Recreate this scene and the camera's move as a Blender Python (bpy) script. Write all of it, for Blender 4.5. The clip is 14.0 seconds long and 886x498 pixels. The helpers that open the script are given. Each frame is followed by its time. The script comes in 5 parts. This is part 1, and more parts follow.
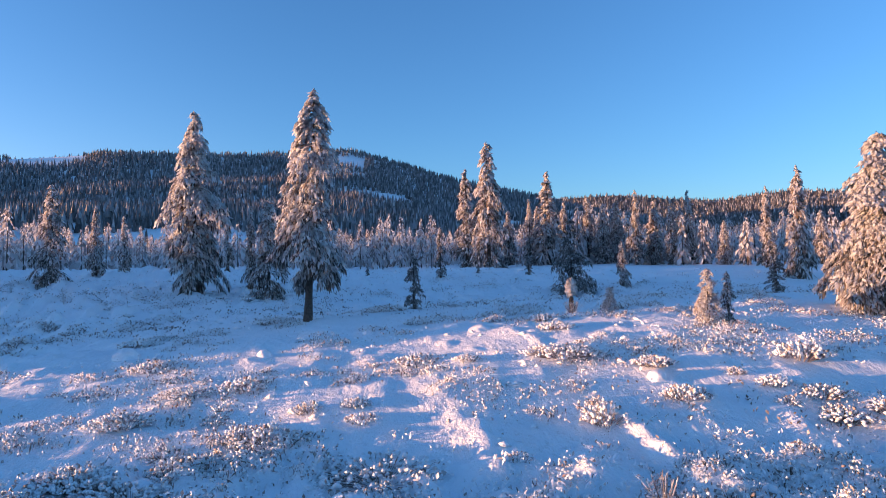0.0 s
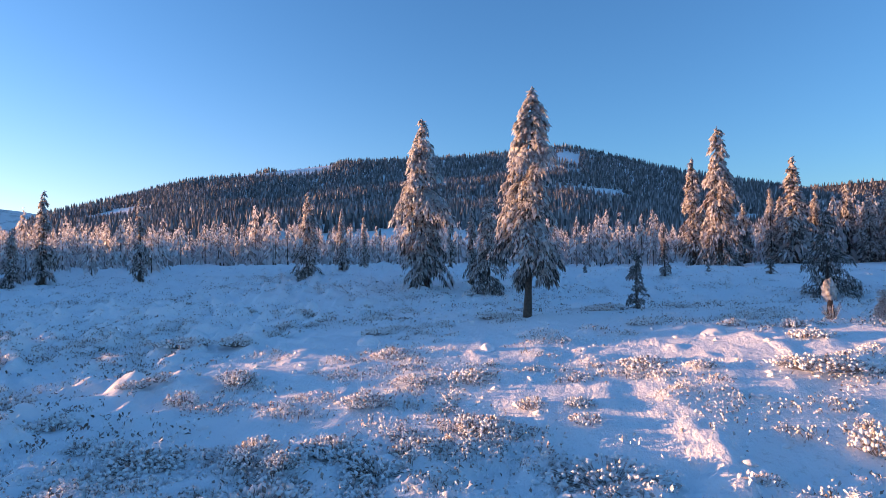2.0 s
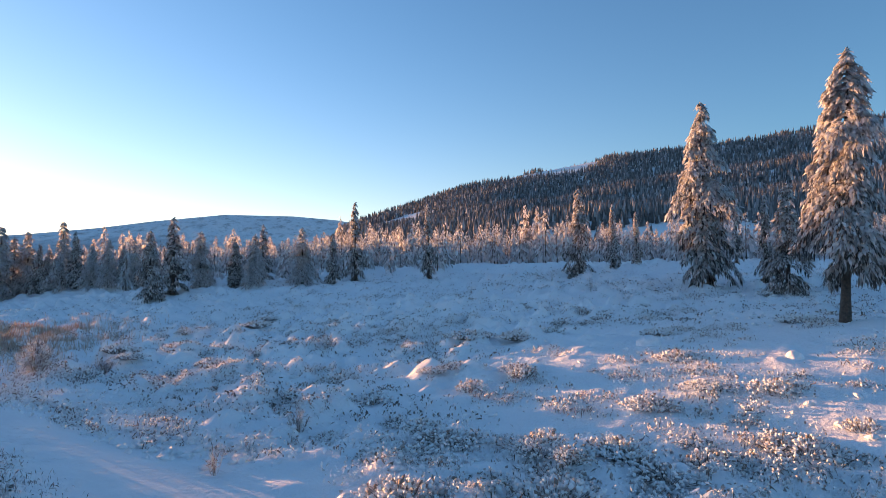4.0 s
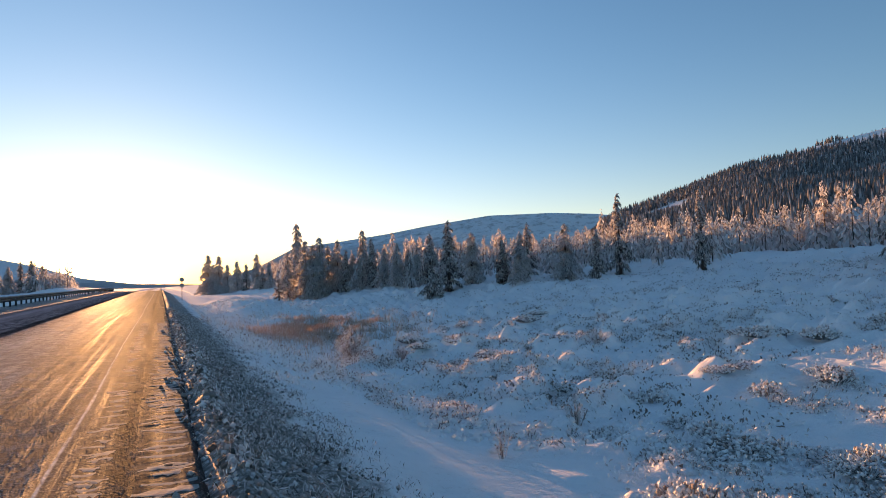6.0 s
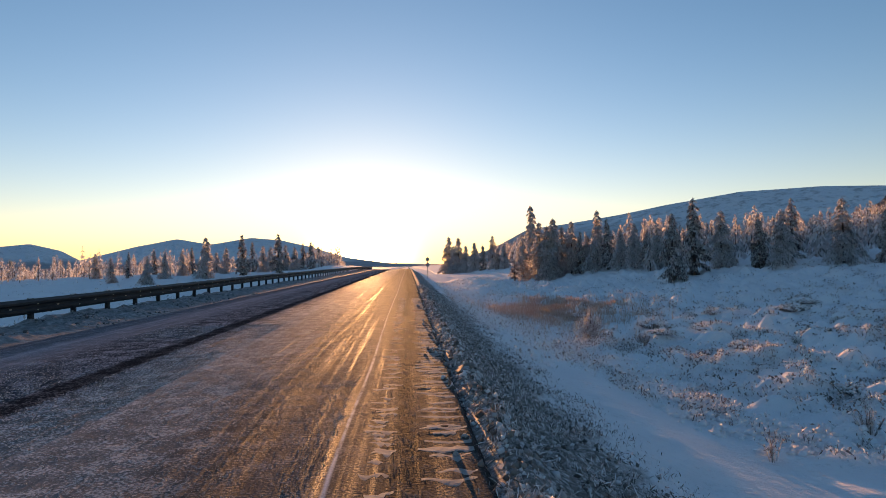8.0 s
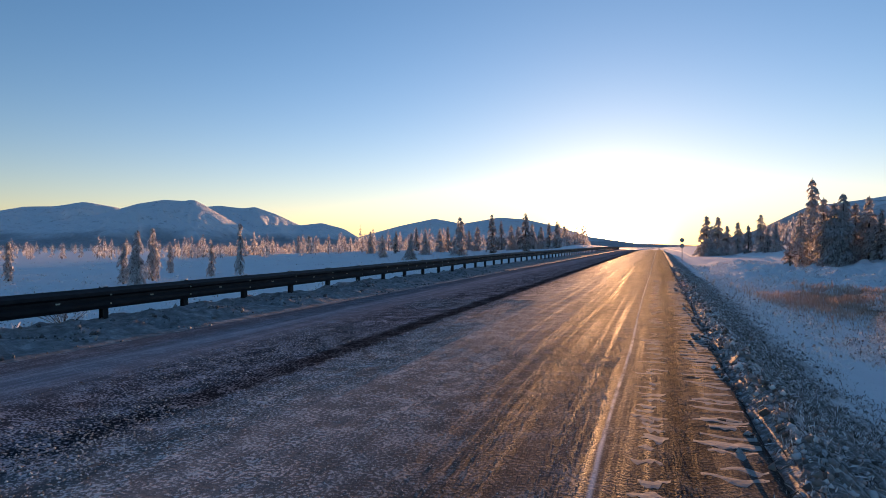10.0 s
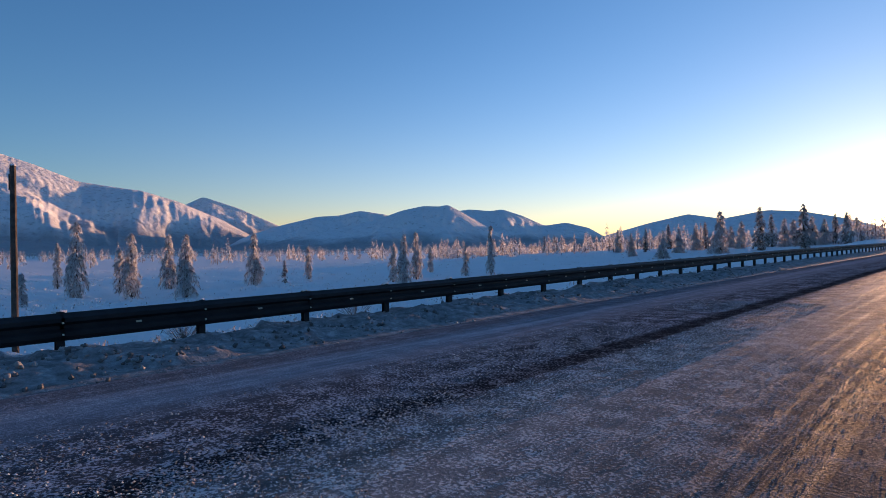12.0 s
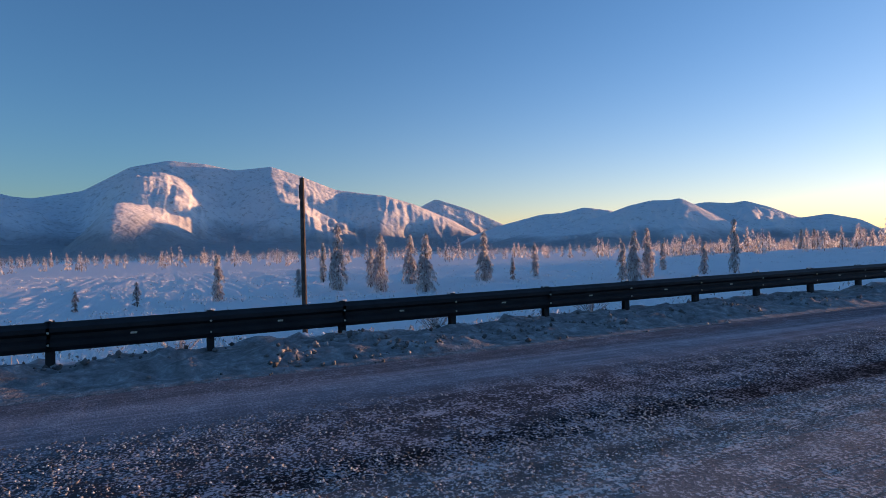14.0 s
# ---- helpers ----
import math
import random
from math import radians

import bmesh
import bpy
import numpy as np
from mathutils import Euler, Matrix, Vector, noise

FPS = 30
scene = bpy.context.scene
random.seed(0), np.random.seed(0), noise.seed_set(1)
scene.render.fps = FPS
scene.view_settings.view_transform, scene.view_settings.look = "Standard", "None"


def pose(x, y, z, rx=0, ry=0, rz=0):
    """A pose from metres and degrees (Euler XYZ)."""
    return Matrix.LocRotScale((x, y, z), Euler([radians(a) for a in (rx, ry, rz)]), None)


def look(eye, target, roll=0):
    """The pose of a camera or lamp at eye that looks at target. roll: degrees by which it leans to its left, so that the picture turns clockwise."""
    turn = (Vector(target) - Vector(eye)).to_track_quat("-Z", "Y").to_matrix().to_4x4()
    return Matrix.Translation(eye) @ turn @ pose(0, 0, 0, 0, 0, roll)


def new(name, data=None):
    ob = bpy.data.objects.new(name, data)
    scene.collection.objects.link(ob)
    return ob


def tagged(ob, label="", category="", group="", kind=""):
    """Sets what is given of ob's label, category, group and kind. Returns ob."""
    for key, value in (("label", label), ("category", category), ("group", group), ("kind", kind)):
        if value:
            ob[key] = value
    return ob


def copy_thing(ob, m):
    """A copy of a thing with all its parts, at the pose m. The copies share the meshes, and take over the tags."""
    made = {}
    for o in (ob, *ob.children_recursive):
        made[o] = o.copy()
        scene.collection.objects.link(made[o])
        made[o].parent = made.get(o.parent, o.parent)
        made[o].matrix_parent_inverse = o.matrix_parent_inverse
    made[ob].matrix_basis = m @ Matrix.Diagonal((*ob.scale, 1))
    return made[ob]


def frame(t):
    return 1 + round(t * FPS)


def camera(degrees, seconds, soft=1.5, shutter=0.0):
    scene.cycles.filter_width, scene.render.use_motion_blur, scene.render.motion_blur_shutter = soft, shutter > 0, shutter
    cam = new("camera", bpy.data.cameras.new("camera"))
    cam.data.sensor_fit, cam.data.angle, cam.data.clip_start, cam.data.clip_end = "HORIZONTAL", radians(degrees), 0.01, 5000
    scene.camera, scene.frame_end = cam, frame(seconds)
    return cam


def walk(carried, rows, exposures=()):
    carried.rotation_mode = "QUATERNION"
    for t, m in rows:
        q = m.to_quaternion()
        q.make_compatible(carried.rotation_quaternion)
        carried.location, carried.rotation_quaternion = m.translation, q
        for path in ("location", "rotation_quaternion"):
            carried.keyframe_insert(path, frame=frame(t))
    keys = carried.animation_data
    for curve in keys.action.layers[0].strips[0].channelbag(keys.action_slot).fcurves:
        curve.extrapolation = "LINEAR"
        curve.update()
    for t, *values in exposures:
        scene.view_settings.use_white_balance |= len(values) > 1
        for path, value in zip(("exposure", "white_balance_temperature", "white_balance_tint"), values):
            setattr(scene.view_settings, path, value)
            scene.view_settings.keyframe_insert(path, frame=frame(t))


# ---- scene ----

cam = camera(73.3, 14.0, soft=0.65)
# seconds, x, y, z, and the turns about x, y, z
ROWS = [
    (0.0, 0.000, 0.000, 1.550, 92.88, 1.36, -95.81),
    (0.5, 0.003, 0.028, 1.539, 92.99, 1.46, -91.65),
    (1.0, 0.013, 0.069, 1.541, 93.08, 1.19, -87.08),
    (1.5, 0.025, 0.114, 1.548, 92.92, 0.86, -81.38),
    (2.0, 0.020, 0.179, 1.557, 92.91, 0.50, -75.40),
    (2.5, 0.011, 0.252, 1.560, 92.85, 0.08, -69.30),
    (3.0, -0.017, 0.325, 1.551, 92.60, -0.22, -63.08),
    (3.5, -0.051, 0.387, 1.547, 92.60, -0.15, -56.86),
    (4.0, -0.087, 0.441, 1.544, 92.87, 0.33, -50.12),
    (6.5, -0.305, 0.599, 1.510, 92.71, 1.81, -19.80),
    (7.0, -0.374, 0.624, 1.504, 92.43, 1.70, -14.39),
    (7.5, -0.442, 0.643, 1.504, 91.86, 1.41, -8.91),
    (10.0, -0.695, 0.653, 1.481, 89.82, -0.01, 19.88),
    (10.5, -0.739, 0.636, 1.474, 89.81, 0.26, 25.93),
    (11.0, -0.780, 0.619, 1.472, 89.75, 0.29, 31.78),
    (11.5, -0.830, 0.590, 1.475, 89.95, 0.44, 37.48),
    (12.0, -0.870, 0.556, 1.471, 89.97, 0.88, 43.11),
    (12.5, -0.904, 0.492, 1.460, 89.79, 1.27, 48.71),
    (13.0, -0.931, 0.413, 1.467, 89.58, 1.42, 54.69),
    (13.5, -0.946, 0.342, 1.466, 89.62, 1.10, 60.05),
    (14.0, -0.962, 0.258, 1.456, 90.14, 1.30, 64.38),
]
EXPOSURES = [(0.0, 2.32, 5850, 13), (2.0, 2.33, 6050, 13), (4.0, 2.3, 7150, 12), (6.5, 1.86, 7950, 11), (7.5, 1.72, 8000, 13), (10.0, 1.54, 6800, 13), (12.5, 1.5, 5900, 12.5), (13.3, 1.58, 5950, 14), (14.0, 1.64, 6250, 15)]
walk(cam, [(t, pose(x, y, z, rx, ry, rz)) for t, x, y, z, rx, ry, rz in ROWS], EXPOSURES)

# ---- light ----
SUN_AZ, SUN_EL = -4.0, 2.3
sun_way = Vector((math.sin(radians(SUN_AZ)) * math.cos(radians(SUN_EL)), math.cos(radians(SUN_AZ)) * math.cos(radians(SUN_EL)), math.sin(radians(SUN_EL))))
world = bpy.data.worlds.new("winter_sky")
scene.world = world
world.use_nodes = True
wn = world.node_tree.nodes
wl = world.node_tree.links
wn.clear()
sky = wn.new("ShaderNodeTexSky")
sky.sky_type = 'NISHITA'
sky.sun_disc = False
sky.sun_elevation = radians(SUN_EL)
sky.sun_rotation = radians(SUN_AZ)
sky.altitude = 600
sky.air_density = 1.0
sky.dust_density = 0.2
sky.ozone_density = 3.25
sky_bg = wn.new("ShaderNodeBackground")
sky_bg.inputs["Strength"].default_value = 0.122
wl.new(sky.outputs[0], sky_bg.inputs["Color"])
# bright air close round the low sun
coord = wn.new("ShaderNodeTexCoord")
dot = wn.new("ShaderNodeVectorMath")
dot.operation = 'DOT_PRODUCT'
dot.inputs[1].default_value = (math.sin(radians(SUN_AZ)), math.cos(radians(SUN_AZ)), 0.02)
wl.new(coord.outputs["Generated"], dot.inputs[0])
clampd = wn.new("ShaderNodeMath")
clampd.operation = 'MAXIMUM'
clampd.inputs[1].default_value = 0.0
wl.new(dot.outputs["Value"], clampd.inputs[0])
total = sky_bg.outputs[0]
for power, strength, tint in ((8, 0.03, (0.74, 0.93, 1.0)), (80, 0.04, (1.0, 0.80, 0.48)), (700, 2.6, (1.0, 0.74, 0.40))):
    pw = wn.new("ShaderNodeMath")
    pw.operation = 'POWER'
    pw.inputs[1].default_value = power
    wl.new(clampd.outputs[0], pw.inputs[0])
    mul = wn.new("ShaderNodeMath")
    mul.operation = 'MULTIPLY'
    mul.inputs[1].default_value = strength
    wl.new(pw.outputs[0], mul.inputs[0])
    bg = wn.new("ShaderNodeBackground")
    bg.inputs["Color"].default_value = (*tint, 1)
    wl.new(mul.outputs[0], bg.inputs["Strength"])
    add = wn.new("ShaderNodeAddShader")
    wl.new(total, add.inputs[0])
    wl.new(bg.outputs[0], add.inputs[1])
    total = add.outputs[0]
# warm low air, brightest below the sun
sepw = wn.new("ShaderNodeSeparateXYZ")
wl.new(coord.outputs["Generated"], sepw.inputs[0])


def sky_math(op, a, b2):
    m = wn.new("ShaderNodeMath")
    m.operation = op
    for sock, v in zip(m.inputs, (a, b2)):
        if isinstance(v, (int, float)):
            sock.default_value = v
        else:
            wl.new(v, sock)
    return m.outputs[0]


low = sky_math('POWER', 2.718, sky_math('MULTIPLY', sky_math('ABSOLUTE', sepw.outputs["Z"], 0.0), -10.5))
warm_bg = wn.new("ShaderNodeBackground")
warm_bg.inputs["Color"].default_value = (1.0, 0.40, 0.29, 1)
wl.new(sky_math('MULTIPLY', sky_math('MULTIPLY', low, sky_math('POWER', clampd.outputs[0], 1.3)), 0.26), warm_bg.inputs["Strength"])
warm_add = wn.new("ShaderNodeAddShader")
wl.new(total, warm_add.inputs[0])
wl.new(warm_bg.outputs[0], warm_add.inputs[1])
total = warm_add.outputs[0]
wout = wn.new("ShaderNodeOutputWorld")
wl.new(total, wout.inputs["Surface"])

sun_data = bpy.data.lights.new("sun", 'SUN')
sun_data.energy = 2.45
sun_data.angle = radians(0.5)
sun_data.color = (1.0, 0.50, 0.22)
sun = new("sun", sun_data)
sun.matrix_world = look(sun_way * 100, (0, 0, 0))

# ---- materials ----


def shader(name, roughness=0.7, metallic=0.0):
    m = bpy.data.materials.new(name)
    m.use_nodes = True
    b = m.node_tree.nodes["Principled BSDF"]
    b.inputs["Roughness"].default_value = roughness
    b.inputs["Metallic"].default_value = metallic
    return m, m.node_tree.nodes, m.node_tree.links, b


def node_noise(n, l, vec, scale, detail=4.0, rough=0.55):
    t = n.new("ShaderNodeTexNoise")
    t.inputs["Scale"].default_value = scale
    t.inputs["Detail"].default_value = detail
    t.inputs["Roughness"].default_value = rough
    l.new(vec, t.inputs["Vector"])
    return t.outputs["Fac"]


def node_ramp(n, l, fac, stops):
    r = n.new("ShaderNodeValToRGB")
    els = r.color_ramp.elements
    while len(els) < len(stops):
        els.new(0.5)
    for e, (p, c) in zip(els, stops):
        e.position, e.color = p, (*c, 1)
    l.new(fac, r.inputs[0])
    return r.outputs[0]


def node_mix(n, l, fac, a, b, mode='MIX'):
    m = n.new("ShaderNodeMix")
    m.data_type = 'RGBA'
    m.blend_type = mode
    for sock, v in ((m.inputs[0], fac), (m.inputs[6], a), (m.inputs[7], b)):
        if isinstance(v, (int, float)):
            sock.default_value = v
        elif isinstance(v, tuple):
            sock.default_value = (*v, 1)
        else:
            l.new(v, sock)
    return m.outputs[2]


def node_bump(n, l, b, height, strength, dist):
    k = n.new("ShaderNodeBump")
    k.inputs["Strength"].default_value = strength
    k.inputs["Distance"].default_value = dist
    l.new(height, k.inputs["Height"])
    l.new(k.outputs[0], b.inputs["Normal"])


def node_pos(n):
    return n.new("ShaderNodeNewGeometry").outputs["Position"]


def scaled(n, l, vec, s):
    m = n.new("ShaderNodeMapping")
    m.inputs["Scale"].default_value = s
    l.new(vec, m.inputs["Vector"])
    return m.outputs[0]


def node_math(n, l, op, a, b2=0.0, c=0.0):
    m = n.new("ShaderNodeMath")
    m.operation = op
    for sock, v in zip(m.inputs, (a, b2, c)):
        if isinstance(v, (int, float)):
            sock.default_value = v
        else:
            l.new(v, sock)
    return m.outputs[0]


def node_between(n, l, v, a, b2, soft):
    """1 where v lies between a and b2, with soft edges."""
    lo = n.new("ShaderNodeMapRange")
    lo.interpolation_type = 'SMOOTHSTEP'
    lo.inputs["From Min"].default_value, lo.inputs["From Max"].default_value = a - soft, a + soft
    hi = n.new("ShaderNodeMapRange")
    hi.interpolation_type = 'SMOOTHSTEP'
    hi.inputs["From Min"].default_value, hi.inputs["From Max"].default_value = b2 - soft, b2 + soft
    hi.inputs["To Min"].default_value, hi.inputs["To Max"].default_value = 1.0, 0.0
    l.new(v, lo.inputs["Value"])
    l.new(v, hi.inputs["Value"])
    return node_math(n, l, 'MULTIPLY', lo.outputs[0], hi.outputs[0])


def snow_ground_material():
    m, n, l, b = shader("field_snow", 0.8)
    b.inputs["Specular IOR Level"].default_value = 0.2
    p = node_pos(n)
    sep = n.new("ShaderNodeSeparateXYZ")
    l.new(p, sep.inputs[0])
    big = node_noise(n, l, p, 0.6, 3)
    fine = node_noise(n, l, p, 7.0, 6, 0.68)
    base = node_ramp(n, l, big, [(0.3, (0.87, 0.88, 0.90)), (0.7, (0.93, 0.93, 0.94))])
    # withered stems that show through the thin snow
    litter = node_ramp(n, l, node_noise(n, l, p, 6.0, 6, 0.75), [(0.55, (0, 0, 0)), (0.66, (1, 1, 1))])
    patch = node_ramp(n, l, node_noise(n, l, p, 0.4, 4), [(0.46, (0, 0, 0)), (0.62, (0.28, 0.28, 0.28))])
    both = node_mix(n, l, 1.0, litter, patch, 'MULTIPLY')
    snow = node_mix(n, l, both, base, (0.36, 0.31, 0.28))
    # gravel thrown over both verges
    wob = node_math(n, l, 'MULTIPLY_ADD', node_noise(n, l, p, 1.1, 5, 0.7), 1.8, -0.9)
    xs = node_math(n, l, 'ADD', sep.outputs["X"], wob)
    grit = node_ramp(n, l, node_noise(n, l, p, 14.0, 5, 0.75), [(0.35, (0.12, 0.098, 0.085)), (0.52, (0.31, 0.28, 0.26)), (0.65, (0.72, 0.71, 0.71))])
    mixed = node_mix(n, l, node_between(n, l, xs, -0.6, 1.75, 0.3), snow, grit)
    dirty = node_ramp(n, l, node_noise(n, l, p, 5.0, 6, 0.7), [(0.35, (0.17, 0.162, 0.16)), (0.55, (0.32, 0.313, 0.313)), (0.72, (0.56, 0.555, 0.56))])
    mixed = node_mix(n, l, node_between(n, l, xs, -11.0, -7.6, 0.35), mixed, dirty)
    l.new(mixed, b.inputs["Base Color"])
    ripple = node_noise(n, l, scaled(n, l, p, (1.0, 1.7, 1.0)), 2.6, 4, 0.6)
    node_bump(n, l, b, node_math(n, l, 'MULTIPLY_ADD', ripple, 1.6, fine), 0.6, 0.08)
    return m


def plain_material(name, c1, c2, scale, rough=0.7, metallic=0.0, bump=0.3, bdist=0.02, bscale=None):
    m, n, l, b = shader(name, rough, metallic)
    tc = n.new("ShaderNodeTexCoord").outputs["Object"]
    f = node_noise(n, l, tc, scale, 5, 0.6)
    l.new(node_ramp(n, l, f, [(0.32, c1), (0.68, c2)]), b.inputs["Base Color"])
    node_bump(n, l, b, node_noise(n, l, tc, bscale or scale * 4, 4), bump, bdist)
    return m


def island_material(name, stops, rough=0.7, trans=0.0):
    m, n, l, b = shader(name, rough)
    g = n.new("ShaderNodeNewGeometry")
    l.new(node_ramp(n, l, g.outputs["Random Per Island"], stops), b.inputs["Base Color"])
    node_bump(n, l, b, node_noise(n, l, g.outputs["Position"], 30.0, 3), 0.3, 0.02)
    if trans:
        # thin rime lets some light through
        tr = n.new("ShaderNodeBsdfTranslucent")
        l.new(b.inputs["Base Color"].links[0].from_socket, tr.inputs["Color"])
        mx = n.new("ShaderNodeMixShader")
        mx.inputs[0].default_value = trans
        l.new(b.outputs[0], mx.inputs[1])
        l.new(tr.outputs[0], mx.inputs[2])
        out = next(k for k in n if k.type == 'OUTPUT_MATERIAL')
        l.new(mx.outputs[0], out.inputs["Surface"])
    return m


M_SNOW = snow_ground_material()
M_BARK = plain_material("larch_bark", (0.05, 0.035, 0.028), (0.13, 0.095, 0.075), 9.0, 0.9, bump=0.8, bdist=0.03)
M_TWIG = island_material("frosted_twig", [(0.0, (0.055, 0.042, 0.035)), (0.55, (0.14, 0.11, 0.095)), (0.82, (0.36, 0.33, 0.315)), (1.0, (0.62, 0.6, 0.6))], 0.85)
M_RIME = island_material("rime_snow", [(0.0, (0.20, 0.155, 0.13)), (0.25, (0.42, 0.36, 0.33)), (0.5, (0.70, 0.665, 0.66)), (1.0, (0.86, 0.85, 0.86))], 0.8, 0.5)
M_DARKNEEDLE = island_material("thin_frost_needle", [(0.0, (0.09, 0.08, 0.075)), (0.45, (0.19, 0.178, 0.172)), (0.75, (0.44, 0.43, 0.44)), (1.0, (0.68, 0.68, 0.71))], 0.85)
M_HILLTREE = island_material("hill_conifer", [(0.0, (0.085, 0.078, 0.076)), (0.5, (0.20, 0.185, 0.18)), (0.85, (0.35, 0.33, 0.325)), (1.0, (0.52, 0.50, 0.50))], 0.9)
M_FROST = island_material("thick_hoar_frost", [(0.0, (0.34, 0.29, 0.27)), (0.25, (0.66, 0.63, 0.62)), (1.0, (0.9, 0.9, 0.91))], 0.8, 0.6)
M_RIMETREE = island_material("rimed_conifer", [(0.0, (0.26, 0.22, 0.20)), (0.35, (0.55, 0.51, 0.50)), (1.0, (0.86, 0.85, 0.86))], 0.85, 0.5)

# ---- numeric helpers ----


def lattice(ix, iy, seed):
    h = (ix.astype(np.int64) * 374761393 + iy.astype(np.int64) * 668265263 + seed * 974711) & 0x7fffffff
    h = ((h ^ (h >> 13)) * 1274126177) & 0x7fffffff
    return ((h ^ (h >> 16)) & 0xffff) / 65535.0


def vnoise(x, y, scale, seed=0):
    """Smooth value noise, 0 to 1."""
    x, y = np.asarray(x, float) / scale, np.asarray(y, float) / scale
    ix, iy = np.floor(x), np.floor(y)
    fx, fy = x - ix, y - iy
    fx, fy = fx * fx * fx * (fx * (fx * 6 - 15) + 10), fy * fy * fy * (fy * (fy * 6 - 15) + 10)
    a, b2 = lattice(ix, iy, seed), lattice(ix + 1, iy, seed)
    c, d = lattice(ix, iy + 1, seed), lattice(ix + 1, iy + 1, seed)
    return (a * (1 - fx) + b2 * fx) * (1 - fy) + (c * (1 - fx) + d * fx) * fy


def fbm(x, y, scale, octaves=4, seed=0):
    s, a, t = 0.0, 1.0, 0.0
    for k in range(octaves):
        s = s + a * vnoise(x + 17.3 * k, y - 9.1 * k, scale / 2 ** k, seed + k)
        t += a
        a *= 0.5
    return s / t


def smooth(a, b, x):
    t = np.clip((np.asarray(x, float) - a) / (b - a), 0, 1)
    return t * t * (3 - 2 * t)


def mesh_object(name, verts, faces, mat, parent=None, smooth_shade=False):
    me = bpy.data.meshes.new(name)
    verts = np.asarray(verts, np.float32).reshape(-1, 3)
    faces = np.asarray(faces, np.int32)
    me.vertices.add(len(verts))
    me.vertices.foreach_set("co", verts.ravel())
    k = faces.shape[1]
    me.loops.add(faces.size)
    me.loops.foreach_set("vertex_index", faces.ravel())
    me.polygons.add(len(faces))
    me.polygons.foreach_set("loop_start", np.arange(0, faces.size, k, dtype=np.int32))
    if smooth_shade:
        me.polygons.foreach_set("use_smooth", np.ones(len(faces), bool))
    me.update(calc_edges=True)
    me.validate()
    me.materials.append(mat)
    ob = new(name, me)
    ob.parent = parent
    return ob


def part(name, bm, material, parent, label=""):
    me = bpy.data.meshes.new(name)
    bm.to_mesh(me)
    bm.free()
    me.materials.append(material)
    ob = new(name, me)
    ob.parent = parent
    return tagged(ob, label)


def grid_faces(nx, ny):
    i = np.arange(nx - 1)[:, None] * ny + np.arange(ny - 1)[None, :]
    return np.stack([i, i + ny, i + ny + 1, i + 1], -1).reshape(-1, 4)


# ---- the lie of the land ----
ROAD_L, ROAD_R = -8.3, 0.05


def road_z(y):
    y = np.asarray(y, float)
    return 0.006 * y - 0.00009 * np.maximum(y - 110, 0) ** 2 * (y < 400) - (y >= 400) * 7.57


def right_field(x, y):
    """Height of the snowfield on the forest side, before its small relief."""
    z = np.interp(x, [0.3, 1.2, 3.0, 5.0, 9.0, 14.0, 20.0, 30.0, 37.0, 46.0, 70.0, 110.0, 200.0, 320.0], [-0.1, -0.55, -1.25, -1.65, -1.9, -1.75, -1.05, -0.3, 0.5, 1.7, 2.7, 4.0, 7.0, 9.0])
    far = smooth(30, 70, y) * smooth(2.5, 8, x) * np.where(x < 18, 1 - smooth(78, 100, y), 1.0)
    z = z + far * np.interp(x, [0, 6, 9, 12, 17, 22, 26, 40, 100], [0.9, 1.3, 1.15, 0.55, 0.2, 0.9, 1.7, 0.3, 0.0])
    z = z + 1.25 * smooth(18, -13, y) * smooth(10, 15, x) * (1 - smooth(25, 33, x))
    z = z + 0.35 * smooth(5, 18, y) * smooth(24, 32, x) - 0.35 * smooth(8, -4, y) * smooth(28, 34, x) * (1 - smooth(42, 55, x))
    return z


def left_field(x, y):
    d = -x
    z = np.interp(d, [8.3, 9.4, 10.6, 11.5, 14.5, 19.0, 30.0], [0.0, 0.09, 0.07, -0.16, -0.65, -1.6, -2.0])
    z = z + 2.1 * smooth(45, 120, y) * smooth(11, 16, d) * (1 - smooth(45, 140, d))
    return z


